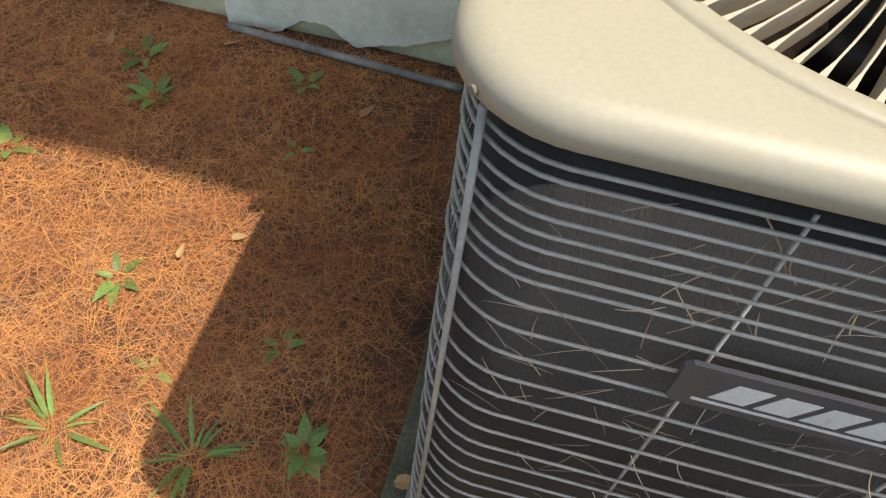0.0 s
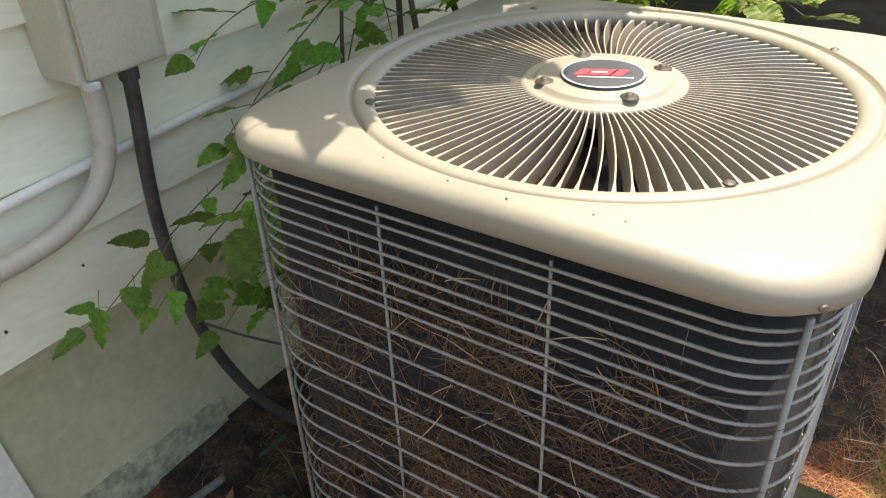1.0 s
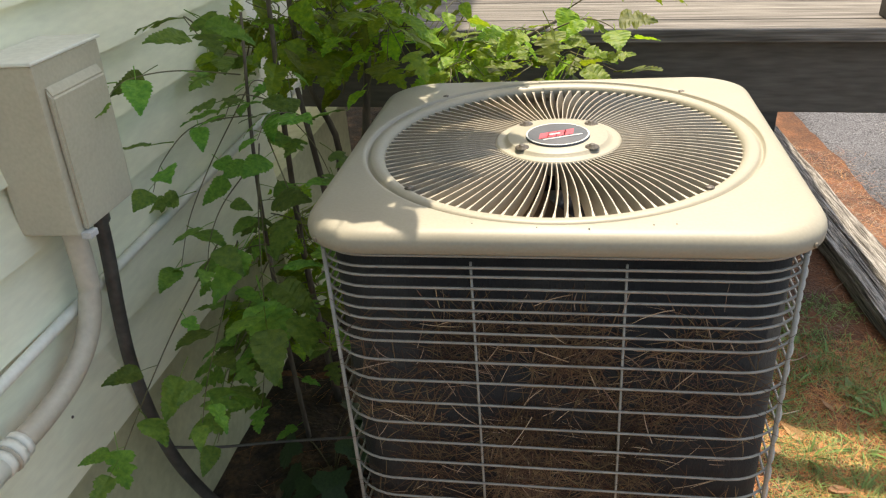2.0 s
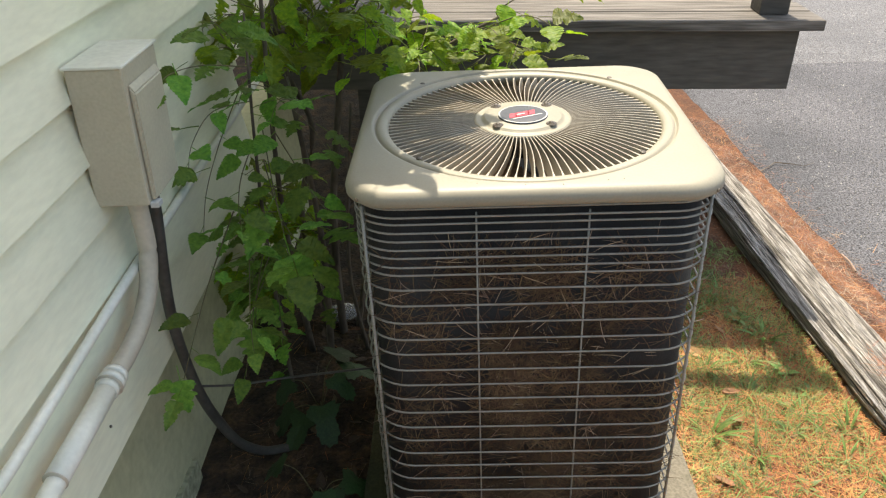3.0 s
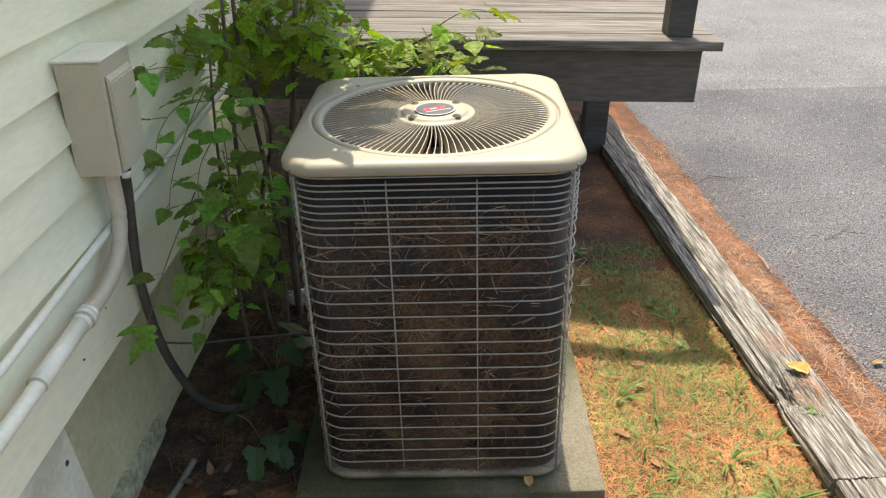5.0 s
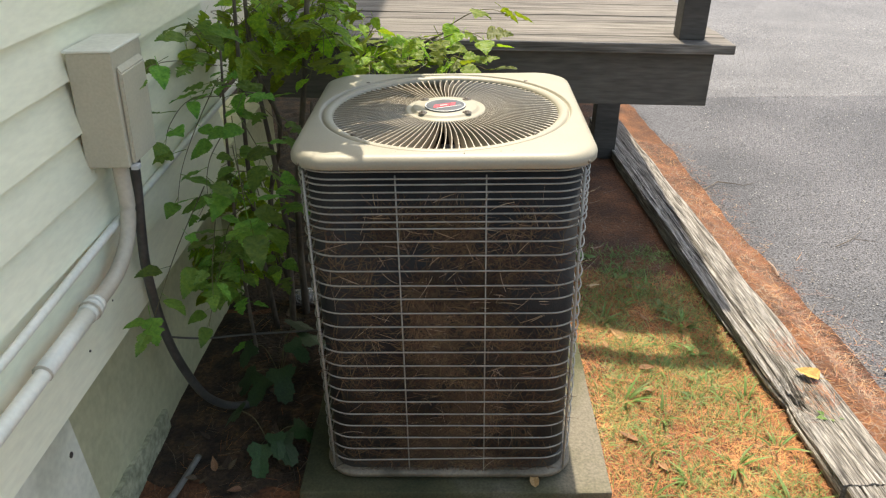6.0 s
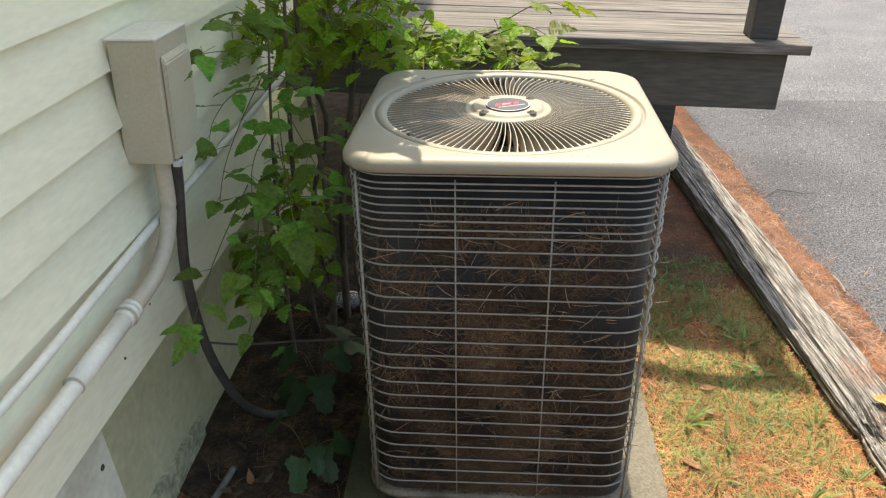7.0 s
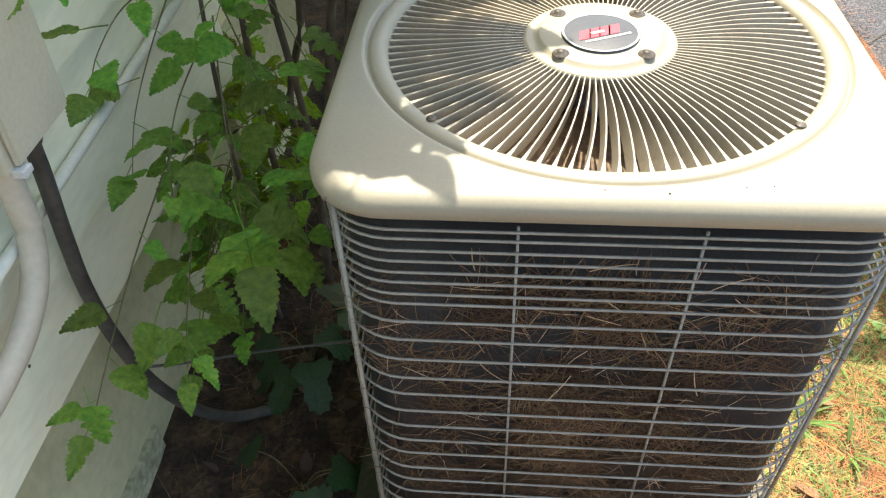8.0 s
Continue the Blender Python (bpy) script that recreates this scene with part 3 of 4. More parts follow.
at_world(part("screw", lathe([(0.0001, 1.0125), (0.004, 1.013), (0.005, 1.016)], 10), HOLE, bx)).location = (-0.80, -0.27, 0)
at_world(part("knockout", lathe([(0.0001, 1.012), (0.02, 1.012), (0.022, 1.016)], 16), HOLE, bx)).location = (-0.805, -0.19, 0)

cd = empty("conduit", -0.82, -0.5, 0.76, "painted rigid conduit bending along the wall", "conduit")
bend = smooth_line([(-0.815, -0.243, 1.016), (-0.815, -0.244, 0.95), (-0.817, -0.252, 0.88), (-0.819, -0.29, 0.815), (-0.820, -0.36, 0.775), (-0.820, -0.44, 0.762), (-0.820, -0.50, 0.761)], 5)
at_world(part("bend", tube(bend, 0.0195, sides=16), PVC_TAN, cd, "tan painted bend", True))
at_world(part("straight_run", tube([(-0.820, -0.50, 0.760), (-0.820, -0.72, 0.751), (-0.820, -3.0, 0.700)], 0.0175, sides=16), PVC, cd, "", True))
for y, z, r, l in ((-0.508, 0.7607, 0.0245, 0.012), (-0.526, 0.760, 0.0265, 0.014), (-0.547, 0.7592, 0.0235, 0.014)):
    at_world(part("coupling_ring", tube([(-0.82, y - l / 2, z), (-0.82, y + l / 2, z)], r, sides=12), PVC, cd, "", True))
at_world(part("sleeve", tube([(-0.82, -0.552, 0.7588), (-0.82, -0.765, 0.7535)], 0.0208, sides=16), PVC, cd, "", True))
at_world(part("joint_ring", tube([(-0.82, -0.7645, 0.7536), (-0.82, -0.7665, 0.7535)], 0.0218, sides=16), PVC_TAN, cd, "dirty joint", True))
at_world(part("joint_ring", tube([(-0.82, -0.5355, 0.7597), (-0.82, -0.5375, 0.7596)], 0.0272, sides=12), PVC_TAN, cd, "dirty joint", True))
p = part("thin_pipe", tube([(-0.848, -4, 0.80), (-0.848, -0.8, 0.829), (-0.848, -0.3, 0.853), (-0.848, 0.3, 0.868), (-0.848, 2.0, 0.90)], 0.0105, sides=10), PVC, smooth=True)
tagged(p, "thin pale painted pipe running along the siding", "pipe")
cable = [(-0.808, -0.172, 1.02), (-0.814, -0.174, 0.93), (-0.828, -0.178, 0.80), (-0.840, -0.176, 0.68), (-0.842, -0.168, 0.55), (-0.836, -0.148, 0.40), (-0.822, -0.11, 0.26), (-0.80, -0.06, 0.13), (-0.755, -0.01, 0.045), (-0.69, 0.035, 0.012), (-0.61, 0.08, -0.012), (-0.55, 0.11, -0.04)]
p = part("flexible_conduit", tube(smooth_line(cable, 6), 0.0135, sides=10), CABLE, smooth=True)
tagged(p, "black flexible conduit running from the box into the leaf litter", "cable")
part("connector", tube([(-0.808, -0.172, 1.018), (-0.810, -0.173, 0.985)], 0.018, sides=8), CABLE, p)
p = part("thin_cable", tube(smooth_line([(-0.836, -0.15, 0.42), (-0.75, -0.10, 0.38), (-0.62, -0.05, 0.36), (-0.40, 0.02, 0.33)], 6), 0.0032, sides=6), CABLE, smooth=True)
tagged(p, "thin black control cable leading to the unit", "cable")


# ---- deck ----
deck = empty("deck", 1.14, 1.075, 0.972, "raised weathered grey wooden deck on dark lumber", "deck")
deck.rotation_euler = (0, radians(1.8), 0)
board_len = 2.02
# Rear boards are added out of view to keep the ground below shaded.
for i in range(36):
    y = i * 0.146
    bm = box(-board_len, random.uniform(-0.006, 0.004), y, y + 0.138, -0.036, random.uniform(-0.002, 0.002), 0.004)
    part("deck_board", bm, DECKWOOD, deck)
part("rim_beam", box(-board_len, -0.062, 0.045, 0.085, -0.262, -0.038, 0.003), DECKDARK, deck, "dark weathered rim beam")
part("rim_beam", box(-0.102, -0.062, 0.086, 5.24, -0.262, -0.038, 0.003), DECKDARK, deck, "dark weathered rim beam")
for y in (0.6, 1.1, 1.6, 2.1, 2.6, 3.2, 3.8, 4.4, 5.0):
    part("joist", box(-board_len, -0.104, y, y + 0.038, -0.22, -0.037), DECKDARK, deck)
part("deck_leg", box(-0.255, -0.115, 1.40, 1.53, -1.25, -0.262, 0.004), DECKDARK, deck, "dark square support post")
part("deck_leg", box(-1.85, -1.72, 1.40, 1.53, -1.25, -0.222, 0.004), DECKDARK, deck, "dark square support post")
part("rail_post", box(-0.205, -0.100, 0.085, 0.185, 0.003, 0.80, 0.004), DECKDARK, deck, "dark square rail post")
part("rail_post", box(-1.95, -1.85, 0.085, 0.185, 0.003, 0.80, 0.004), DECKDARK, deck, "dark square rail post")
# Unseen rail, added to carry the deck's shadow further over the lawn.
part("mid_rail", box(-2.0, -0.07, 0.109, 0.163, 0.315, 0.395, 0.004), DECKDARK, deck)
part("top_rail", box(-2.0, -0.07, 0.109, 0.163, 0.802, 0.890, 0.004), DECKDARK, deck)


# ---- railroad ties ----
RING = 168


def tie(length, w, h, seed):
    bm = bmesh.new()
    nl, ring = int(length / 0.015), []
    for i in range(nl + 1):
        s = i / nl
        row = []
        for k in range(RING):
            a = k * math.tau / RING
            c, q = math.cos(a), math.sin(a)
            t = 1 / max(abs(c), abs(q))
            x, z = max(-0.93, min(0.93, c * t)) * w / 2, max(-0.93, min(0.93, q * t)) * h / 2
            d = 0.006 * noise.noise((x * 90, seed, z * 90 + s * length * 1.2)) + 0.007 * noise.noise((x * 25, s * length * 3 + seed, z * 25))
            crack = noise.noise((x * 75 + z * 75, s * length * 0.8, seed * 2.0))
            d -= 0.03 * max(0.0, crack - 0.18)
            d -= 0.016 * max(0.0, noise.noise((x * 170 + z * 170, s * length * 1.7, seed * 3.0)) - 0.12)
            hollow = math.exp(-((s * length - 0.42) / 0.075) ** 2 - ((x + 0.055) / 0.05) ** 2) if seed == 1 and z > 0 else 0.0
            d -= 0.05 * hollow * (1 + 0.6 * noise.noise((x * 70, s * length * 40, 0)))
            row.append(bm.verts.new((x * (1 + d / (w / 2)), s * length, z * (1 + d / (h / 2)) + 0.01 * noise.noise((seed, s * length * 1.4, 0)))))
        ring.append(row)
    for A, B in zip(ring, ring[1:]):
        for k in range(RING):
            bm.faces.new((A[k], A[(k + 1) % RING], B[(k + 1) % RING], B[k]))
    bm.faces.new(ring[0])
    bm.faces.new(ring[-1][::-1])
    return bm


for (x, y, ln, yaw, sd, z) in ((1.262, -0.325, 3.45, 3.9, 1, -0.085), (1.375, -2.942, 2.613, 2.2, 5, -0.086)):
    p = part("railroad_tie", tie(ln, 0.205, 0.205, sd), TIE, smooth=False)
    p.matrix_world = pose(x, y, z, 0, 0, yaw)
    tagged(p, "grey cracked railroad tie edging the lawn", "railroad tie", group="lawn edging")


# ---- leaves ----
def ovate(length, width, teeth, fold, droop, seed):
    """A pointed, toothed leaf blade along +y, folded on its midrib."""
    rnd = random.Random(seed)
    bm = bmesh.new()
    n = 9
    mid, lft, rgt = [], [], []
    for i in range(n + 1):
        s = i / n
        w = width * (math.sin(math.pi * min(1, s * 0.94 + 0.06) ** 0.72)) * (1 - 0.15 * s)
        w = max(w, 0.0) * (1 + teeth * (1 if i % 2 else -1) * rnd.uniform(0.6, 1.2)) if 0 < i < n else 0.0
        y = length * s
        zc = -droop * length * s * s
        mid.append(bm.verts.new((0, y, zc)))
        off = teeth * length * 0.25
        lft.append(bm.verts.new((-w, y - off, zc + fold * w)) if w else mid[-1])
        rgt.append(bm.verts.new((w, y - off, zc + fold * w)) if w else mid[-1])
    for i in range(n):
        for side in (lft, rgt):
            q = []
            for v in (mid[i], mid[i + 1], side[i + 1], side[i]):
                if v not in q:
                    q.append(v)
            if len(q) > 2:
                bm.faces.new(q)
    tubepts = [(0, -0.45 * length, 0.05 * length), (0, -0.2 * length, 0.02 * length), (0, 0.02 * length, -0.002)]
    tube(tubepts, 0.0013, 0.0009, 4, bm=bm)
    return bm


def lobed(length, fold, droop, seed):
    """A grape-like leaf with five toothed lobes."""
    rnd = random.Random(seed)
    bm = bmesh.new()
    c = bm.verts.new((0, length * 0.32, 0))
    rim = []
    n = 34
    for k in range(n):
        a = -2.55 + 5.1 * k / (n - 1)
        lobe = 0.62 + 0.26 * math.cos(a * 2.45) * (1 if abs(a) < 2.2 else 0.4)
        r = length * lobe * (1 - 0.12 * abs(a) / 2.5) * (1 + 0.07 * (1 if k % 2 else -1) * rnd.uniform(0.5, 1.3)) * 0.74
        x, y = r * math.sin(a), length * 0.32 + r * math.cos(a)
        rim.append(bm.verts.new((x, y, fold * abs(x) - droop * (x * x + y * y) / length)))
    notch = bm.verts.new((0, 0, 0))
    for A, B in zip(rim, rim[1:]):
        bm.faces.new((c, A, B))
    bm.faces.new((c, rim[-1], notch))
    bm.faces.new((c, notch, rim[0]))
    tube([(0, -0.5 * length, 0.06 * length), (0, -0.2 * length, 0.03 * length), (0, 0.03 * length, 0)], 0.0014, 0.001, 4, bm=bm)
    return bm


def blade_mesh(name, bm, material):
    bmesh.ops.recalc_face_normals(bm, faces=bm.faces)
    me = bpy.data.meshes.new(name)
    bm.to_mesh(me)
    bm.free()
    me.materials.append(material)
    return me


def serrate(width, teeth, cuts, fold, curl, seed):
    """A broad pointed blade of unit length with toothed margins; cuts: (place, depth) of notches between lobes."""
    rnd = random.Random(seed)
    bm = bmesh.new()
    n = 22
    rows = []
    for i in range(n + 1):
        s = i / n
        w = width * math.sin(math.pi * s ** 0.62) ** 0.85 * (1 - 0.25 * s) + 0.02 * width
        for place, depth in cuts:
            w *= 1 - depth * math.exp(-((s - place) / 0.055) ** 2)
        y = s - (0.10 * (w / width) * (1 - s))
        row = []
        for side in (-1, 1):
            tooth = (1 + teeth * (1 if i % 2 else -1) * rnd.uniform(0.5, 1.3)) if 0 < i < n else 0.05
            x = side * w * tooth
            lift = lambda q: fold * abs(q) - curl * (s * s + 1.6 * q * q) + 0.02 * math.sin(17 * s + 9 * q)
            row.append([bm.verts.new((x, y + 0.03 * (i % 2), lift(x))), bm.verts.new((x * 0.5, (y + s) / 2, lift(x * 0.5) + 0.008 * (i % 2)))])
        mid = bm.verts.new((0.01 * math.sin(5 * s), s, -curl * s * s))
        rows.append((row[0][0], row[0][1], mid, row[1][1], row[1][0]))
    for A, B in zip(rows, rows[1:]):
        for k in range(4):
            bm.faces.new((A[k], A[k + 1], B[k + 1], B[k]))
    tube([(0, -0.45, 0.04), (0, -0.2, 0.03), (0, 0.02, 0)], 0.014, 0.010, 4, bm=bm)
    return bm


LEAVES = [blade_mesh("leaf", serrate(0.34, 0.07, (), 0.16, 0.16, 1), LEAF), blade_mesh("leaf", serrate(0.43, 0.06, (), 0.08, 0.24, 2), LEAF),
          blade_mesh("leaf", serrate(0.46, 0.09, ((0.36, 0.5), (0.62, 0.42)), 0.12, 0.16, 3), LEAF), blade_mesh("leaf", serrate(0.48, 0.10, ((0.30, 0.62), (0.55, 0.55), (0.76, 0.4)), 0.05, 0.26, 4), LEAF),
          blade_mesh("leaf", serrate(0.29, 0.10, ((0.45, 0.35),), 0.24, 0.10, 5), LEAF)]


# Leaf green darkened so that the low plants look shaded.
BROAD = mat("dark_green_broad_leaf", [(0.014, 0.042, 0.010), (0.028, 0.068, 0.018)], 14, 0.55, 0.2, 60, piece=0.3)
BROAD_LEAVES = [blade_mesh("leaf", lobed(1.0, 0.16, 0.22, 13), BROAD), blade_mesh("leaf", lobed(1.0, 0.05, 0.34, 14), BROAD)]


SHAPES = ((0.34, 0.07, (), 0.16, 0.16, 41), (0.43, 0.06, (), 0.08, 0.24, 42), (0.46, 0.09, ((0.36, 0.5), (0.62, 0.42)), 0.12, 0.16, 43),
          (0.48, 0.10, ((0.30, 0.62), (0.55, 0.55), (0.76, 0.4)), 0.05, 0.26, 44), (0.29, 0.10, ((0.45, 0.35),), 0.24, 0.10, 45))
# Blades like the shrub's, in the vine's shade-darkened tone.
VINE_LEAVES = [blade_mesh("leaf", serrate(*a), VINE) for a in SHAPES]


def put_leaf(parent, place, size, heading, tip, roll, kind, meshes=LEAVES):
    ob = new("leaf", meshes[kind])
    ob.parent = parent
    ob.matrix_parent_inverse = Matrix.Translation(-parent.location)
    ob.matrix_basis = Matrix.Translation(place) @ Euler((radians(tip), radians(roll), radians(heading)), "XYZ").to_matrix().to_4x4() @ Matrix.Diagonal((size, size, size, 1))
    return ob


def spray(parent, pts, count, size, kinds, rnd, r=0.0028, spread_deg=70, tip0=-18, meshes=LEAVES):
    """A thin stem with leaves set along it, alternate sides."""
    line = smooth_line(pts, 6)
    st = part("stem", tube(line, r, r * 0.4, 5), BARK if r > 0.004 else LEAF_STEM, parent, smooth=True)
    st.matrix_parent_inverse = Matrix.Translation(-parent.location)
    for k in range(count):
        f = (k + 0.6) / count * (len(line) - 1)
        i = min(int(f), len(line) - 2)
        p = line[i].lerp(line[i + 1], f - i)
        d = (line[i + 1] - line[i]).normalized()
        h = math.degrees(math.atan2(d.y, d.x)) - 90 + (1 if k % 2 else -1) * rnd.uniform(0.4, 1.0) * spread_deg
        if k == count - 1:
            h = math.degrees(math.atan2(d.y, d.x)) - 90
        s = size * rnd.uniform(0.65, 1.2)
        a = radians(h + 90)
        off = Vector((math.cos(a), math.sin(a), 0.1)) * s * 0.45
        put_leaf(parent, p + off, s, h, tip0 + rnd.uniform(-28, 22), rnd.uniform(-28, 28), rnd.choice(kinds), meshes)


LEAF_STEM = mat("green_brown_stem", [(0.10, 0.10, 0.04), (0.15, 0.12, 0.06)], 20, 0.7, 0.1, 90)
rnd = random.Random(11)

vine = empty("climbing_vine", -0.70, 0.30, 0.0, "green climbing vine with toothed leaves growing between wall and unit", "vine")
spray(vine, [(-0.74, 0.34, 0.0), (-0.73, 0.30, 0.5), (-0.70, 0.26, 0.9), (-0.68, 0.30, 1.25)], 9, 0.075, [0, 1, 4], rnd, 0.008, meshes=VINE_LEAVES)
for pts, n, s, kinds in (
    ([(-0.66, 0.22, 0.98), (-0.60, 0.02, 0.90), (-0.545, -0.14, 0.815), (-0.525, -0.19, 0.79)], 7, 0.088, [1, 0]),
    ([(-0.70, 0.10, 0.80), (-0.65, -0.12, 0.755), (-0.615, -0.28, 0.725), (-0.59, -0.37, 0.70)], 8, 0.066, [0, 4, 4]),
    ([(-0.72, 0.05, 0.82), (-0.745, -0.16, 0.73), (-0.755, -0.34, 0.645), (-0.757, -0.40, 0.61)], 7, 0.062, [1, 0, 4]),
    ([(-0.70, 0.28, 1.12), (-0.745, 0.10, 1.18), (-0.775, -0.03, 1.20), (-0.775, -0.10, 1.19)], 7, 0.075, [2, 0, 3]),
    ([(-0.70, 0.30, 1.02), (-0.745, 0.12, 1.06), (-0.765, 0.0, 1.03), (-0.765, -0.06, 0.99)], 6, 0.075, [2, 0, 1]),
    ([(-0.65, 0.25, 0.98), (-0.56, 0.10, 0.925), (-0.50, 0.0, 0.885), (-0.46, -0.05, 0.865)], 6, 0.070, [1, 0]),
    ([(-0.66, 0.18, 0.90), (-0.58, -0.02, 0.83), (-0.52, -0.10, 0.80), (-0.475, -0.16, 0.785)], 5, 0.075, [0, 1]),
    ([(-0.70, 0.24, 0.92), (-0.68, 0.04, 0.92), (-0.66, -0.08, 0.90), (-0.64, -0.15, 0.87)], 6, 0.062, [4, 0]),
    ([(-0.72, 0.30, 0.55), (-0.68, 0.02, 0.62), (-0.655, -0.16, 0.63), (-0.63, -0.24, 0.61)], 6, 0.058, [0, 4]),
    ([(-0.73, 0.26, 1.20), (-0.70, 0.10, 1.28), (-0.66, 0.02, 1.29), (-0.62, -0.02, 1.27)], 6, 0.08, [2, 3, 0]),
    ([(-0.72, 0.34, 0.75), (-0.60, 0.20, 0.80), (-0.55, 0.10, 0.79), (-0.50, 0.05, 0.76)], 6, 0.075, [0, 1, 3]),
    ([(-0.73, 0.36, 1.06), (-0.77, 0.20, 0.95), (-0.79, 0.08, 0.86), (-0.79, 0.0, 0.78)], 6, 0.07, [0, 2]),
    ([(-0.68, 0.38, 1.02), (-0.60, 0.30, 1.0), (-0.53, 0.22, 0.97), (-0.48, 0.15, 0.93)], 6, 0.08, [1, 3, 0]),
):
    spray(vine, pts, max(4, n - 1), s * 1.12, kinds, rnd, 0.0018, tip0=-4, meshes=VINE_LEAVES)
# short inner sprays that fill the gap between wall and unit
for k in range(12):
    x, y, z = rnd.uniform(-0.80, -0.52), rnd.uniform(0.16, 0.50), rnd.choice((rnd.uniform(0.45, 0.78), rnd.uniform(1.04, 1.18)))
    dx, dy = rnd.uniform(-0.10, 0.10), -rnd.uniform(0.08, 0.20)
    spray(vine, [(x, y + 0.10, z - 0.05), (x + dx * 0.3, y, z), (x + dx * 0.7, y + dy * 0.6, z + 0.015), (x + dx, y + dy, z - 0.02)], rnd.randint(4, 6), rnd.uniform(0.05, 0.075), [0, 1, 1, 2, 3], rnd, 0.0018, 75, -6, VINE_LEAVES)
# lower sprays reaching out over the flexible conduit
for pts, n, s in (([(-0.68, 0.20, 0.70), (-0.665, 0.04, 0.69), (-0.655, -0.08, 0.665), (-0.645, -0.17, 0.63)], 7, 0.075),
                  ([(-0.66, 0.18, 0.62), (-0.63, 0.02, 0.61), (-0.61, -0.08, 0.585), (-0.595, -0.15, 0.55)], 6, 0.07),
                  ([(-0.70, 0.16, 0.56), (-0.70, 0.0, 0.56), (-0.69, -0.12, 0.53), (-0.685, -0.20, 0.49)], 6, 0.065)):
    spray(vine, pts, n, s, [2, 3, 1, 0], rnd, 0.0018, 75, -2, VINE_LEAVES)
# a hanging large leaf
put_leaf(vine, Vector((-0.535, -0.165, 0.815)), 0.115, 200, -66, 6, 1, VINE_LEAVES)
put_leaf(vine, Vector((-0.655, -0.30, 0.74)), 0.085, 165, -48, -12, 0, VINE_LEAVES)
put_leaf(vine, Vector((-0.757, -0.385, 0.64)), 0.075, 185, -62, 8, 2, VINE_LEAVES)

shrub = empty("shrub", -0.45, 0.65, 0.0, "leafy green shrub spreading over the back of the unit", "shrub")
for pts, r in (([(-0.60, 0.62, 0.0), (-0.58, 0.60, 0.5), (-0.50, 0.58, 1.0), (-0.40, 0.55, 1.7)], 0.016), ([(-0.66, 0.70, 0.0), (-0.71, 0.69, 0.45), (-0.62, 0.64, 0.8), (-0.68, 0.60, 1.1), (-0.60, 0.45, 1.8)], 0.013),
               ([(-0.55, 0.66, 0.0), (-0.44, 0.70, 0.5), (-0.26, 0.72, 0.95), (-0.02, 0.70, 1.12)], 0.011), ([(-0.70, 0.52, 0.0), (-0.72, 0.5, 0.6), (-0.66, 0.42, 1.3)], 0.012), ([(-0.63, 0.50, 0.0), (-0.60, 0.47, 0.5), (-0.62, 0.40, 1.05)], 0.014),
               ([(-0.50, 0.52, 0.0), (-0.52, 0.46, 0.4), (-0.46, 0.46, 0.95)], 0.008)):
    st = part("trunk", tube(smooth_line(pts, 6), r, r * 0.45, 7), BARK, shrub, smooth=True)
    st.matrix_parent_inverse = Matrix.Translation(-shrub.location)
crown = []
for k in range(22):                          # shaded lower growth behind the vine
    x, y0, z = rnd.uniform(-0.88, -0.70), rnd.uniform(0.45, 0.80), rnd.uniform(0.18, 0.66)
    crown.append(([(x, y0 + 0.08, z - 0.08), (x + 0.01, y0, z), (x + rnd.uniform(-0.06, 0.06), y0 - 0.08, z + 0.02), (x + rnd.uniform(-0.10, 0.10), y0 - 0.15, z)], 6, 0.07))
for k in range(46):
    x = -0.84 + 0.92 * rnd.random() ** 1.25
    y0 = rnd.uniform(0.52, 0.95)
    z = rnd.uniform(0.96, 1.13) + (0.10 if x < -0.35 else 0.0)
    crown.append(([(x - 0.06, y0 + 0.08, z - 0.10), (x, y0, z), (x + rnd.uniform(-0.05, 0.09), y0 - 0.10, z + rnd.uniform(0.02, 0.06)), (x + rnd.uniform(-0.08, 0.14), y0 - rnd.uniform(0.16, 0.24), z + rnd.uniform(-0.05, 0.05))], 7, rnd.uniform(0.07, 0.098)))
crown.append(([(-0.16, 0.62, 1.02), (-0.10, 0.50, 1.13), (-0.06, 0.40, 1.165), (-0.04, 0.35, 1.16)], 6, 0.085))
crown.append(([(-0.05, 0.74, 1.08), (0.04, 0.66, 1.13), (0.10, 0.60, 1.13), (0.15, 0.55, 1.10)], 6, 0.085))
crown.append(([(-0.02, 0.86, 1.10), (0.08, 0.84, 1.16), (0.15, 0.82, 1.175), (0.21, 0.80, 1.16)], 5, 0.08))
for pts, n, s in crown:
    spray(shrub, pts, n, s, [0, 1, 1, 4, 2, 3], rnd, 0.0022, 85, rnd.choice((4, -10, -38)))

upper = empty("overhead_branch", -0.55, 0.5, 1.5, "leafy branches of the shrub rising above the unit", "branch")
for k in range(32):
    x = rnd.uniform(-0.54, -0.25)
    y = rnd.uniform(0.14, 0.68)
    z = rnd.uniform(1.50, 1.80)
    spray(upper, [(x - 0.08, y + 0.16, z - 0.05), (x, y, z), (x + rnd.uniform(-0.02, 0.08), y - 0.12, z + 0.02), (x + rnd.uniform(-0.03, 0.06), y - 0.2, z - 0.02)], 8, 0.115, [0, 1, 2, 3], rnd, 0.0045, 80, -8)
st = part("branch", tube(smooth_line([(-0.42, 0.55, 1.62), (-0.5, 0.45, 1.72), (-0.62, 0.25, 1.75), (-0.5, 0.05, 1.78)], 6), 0.009, 0.004, 7), BARK, upper)
st.matrix_parent_inverse = Matrix.Translation(-upper.location)


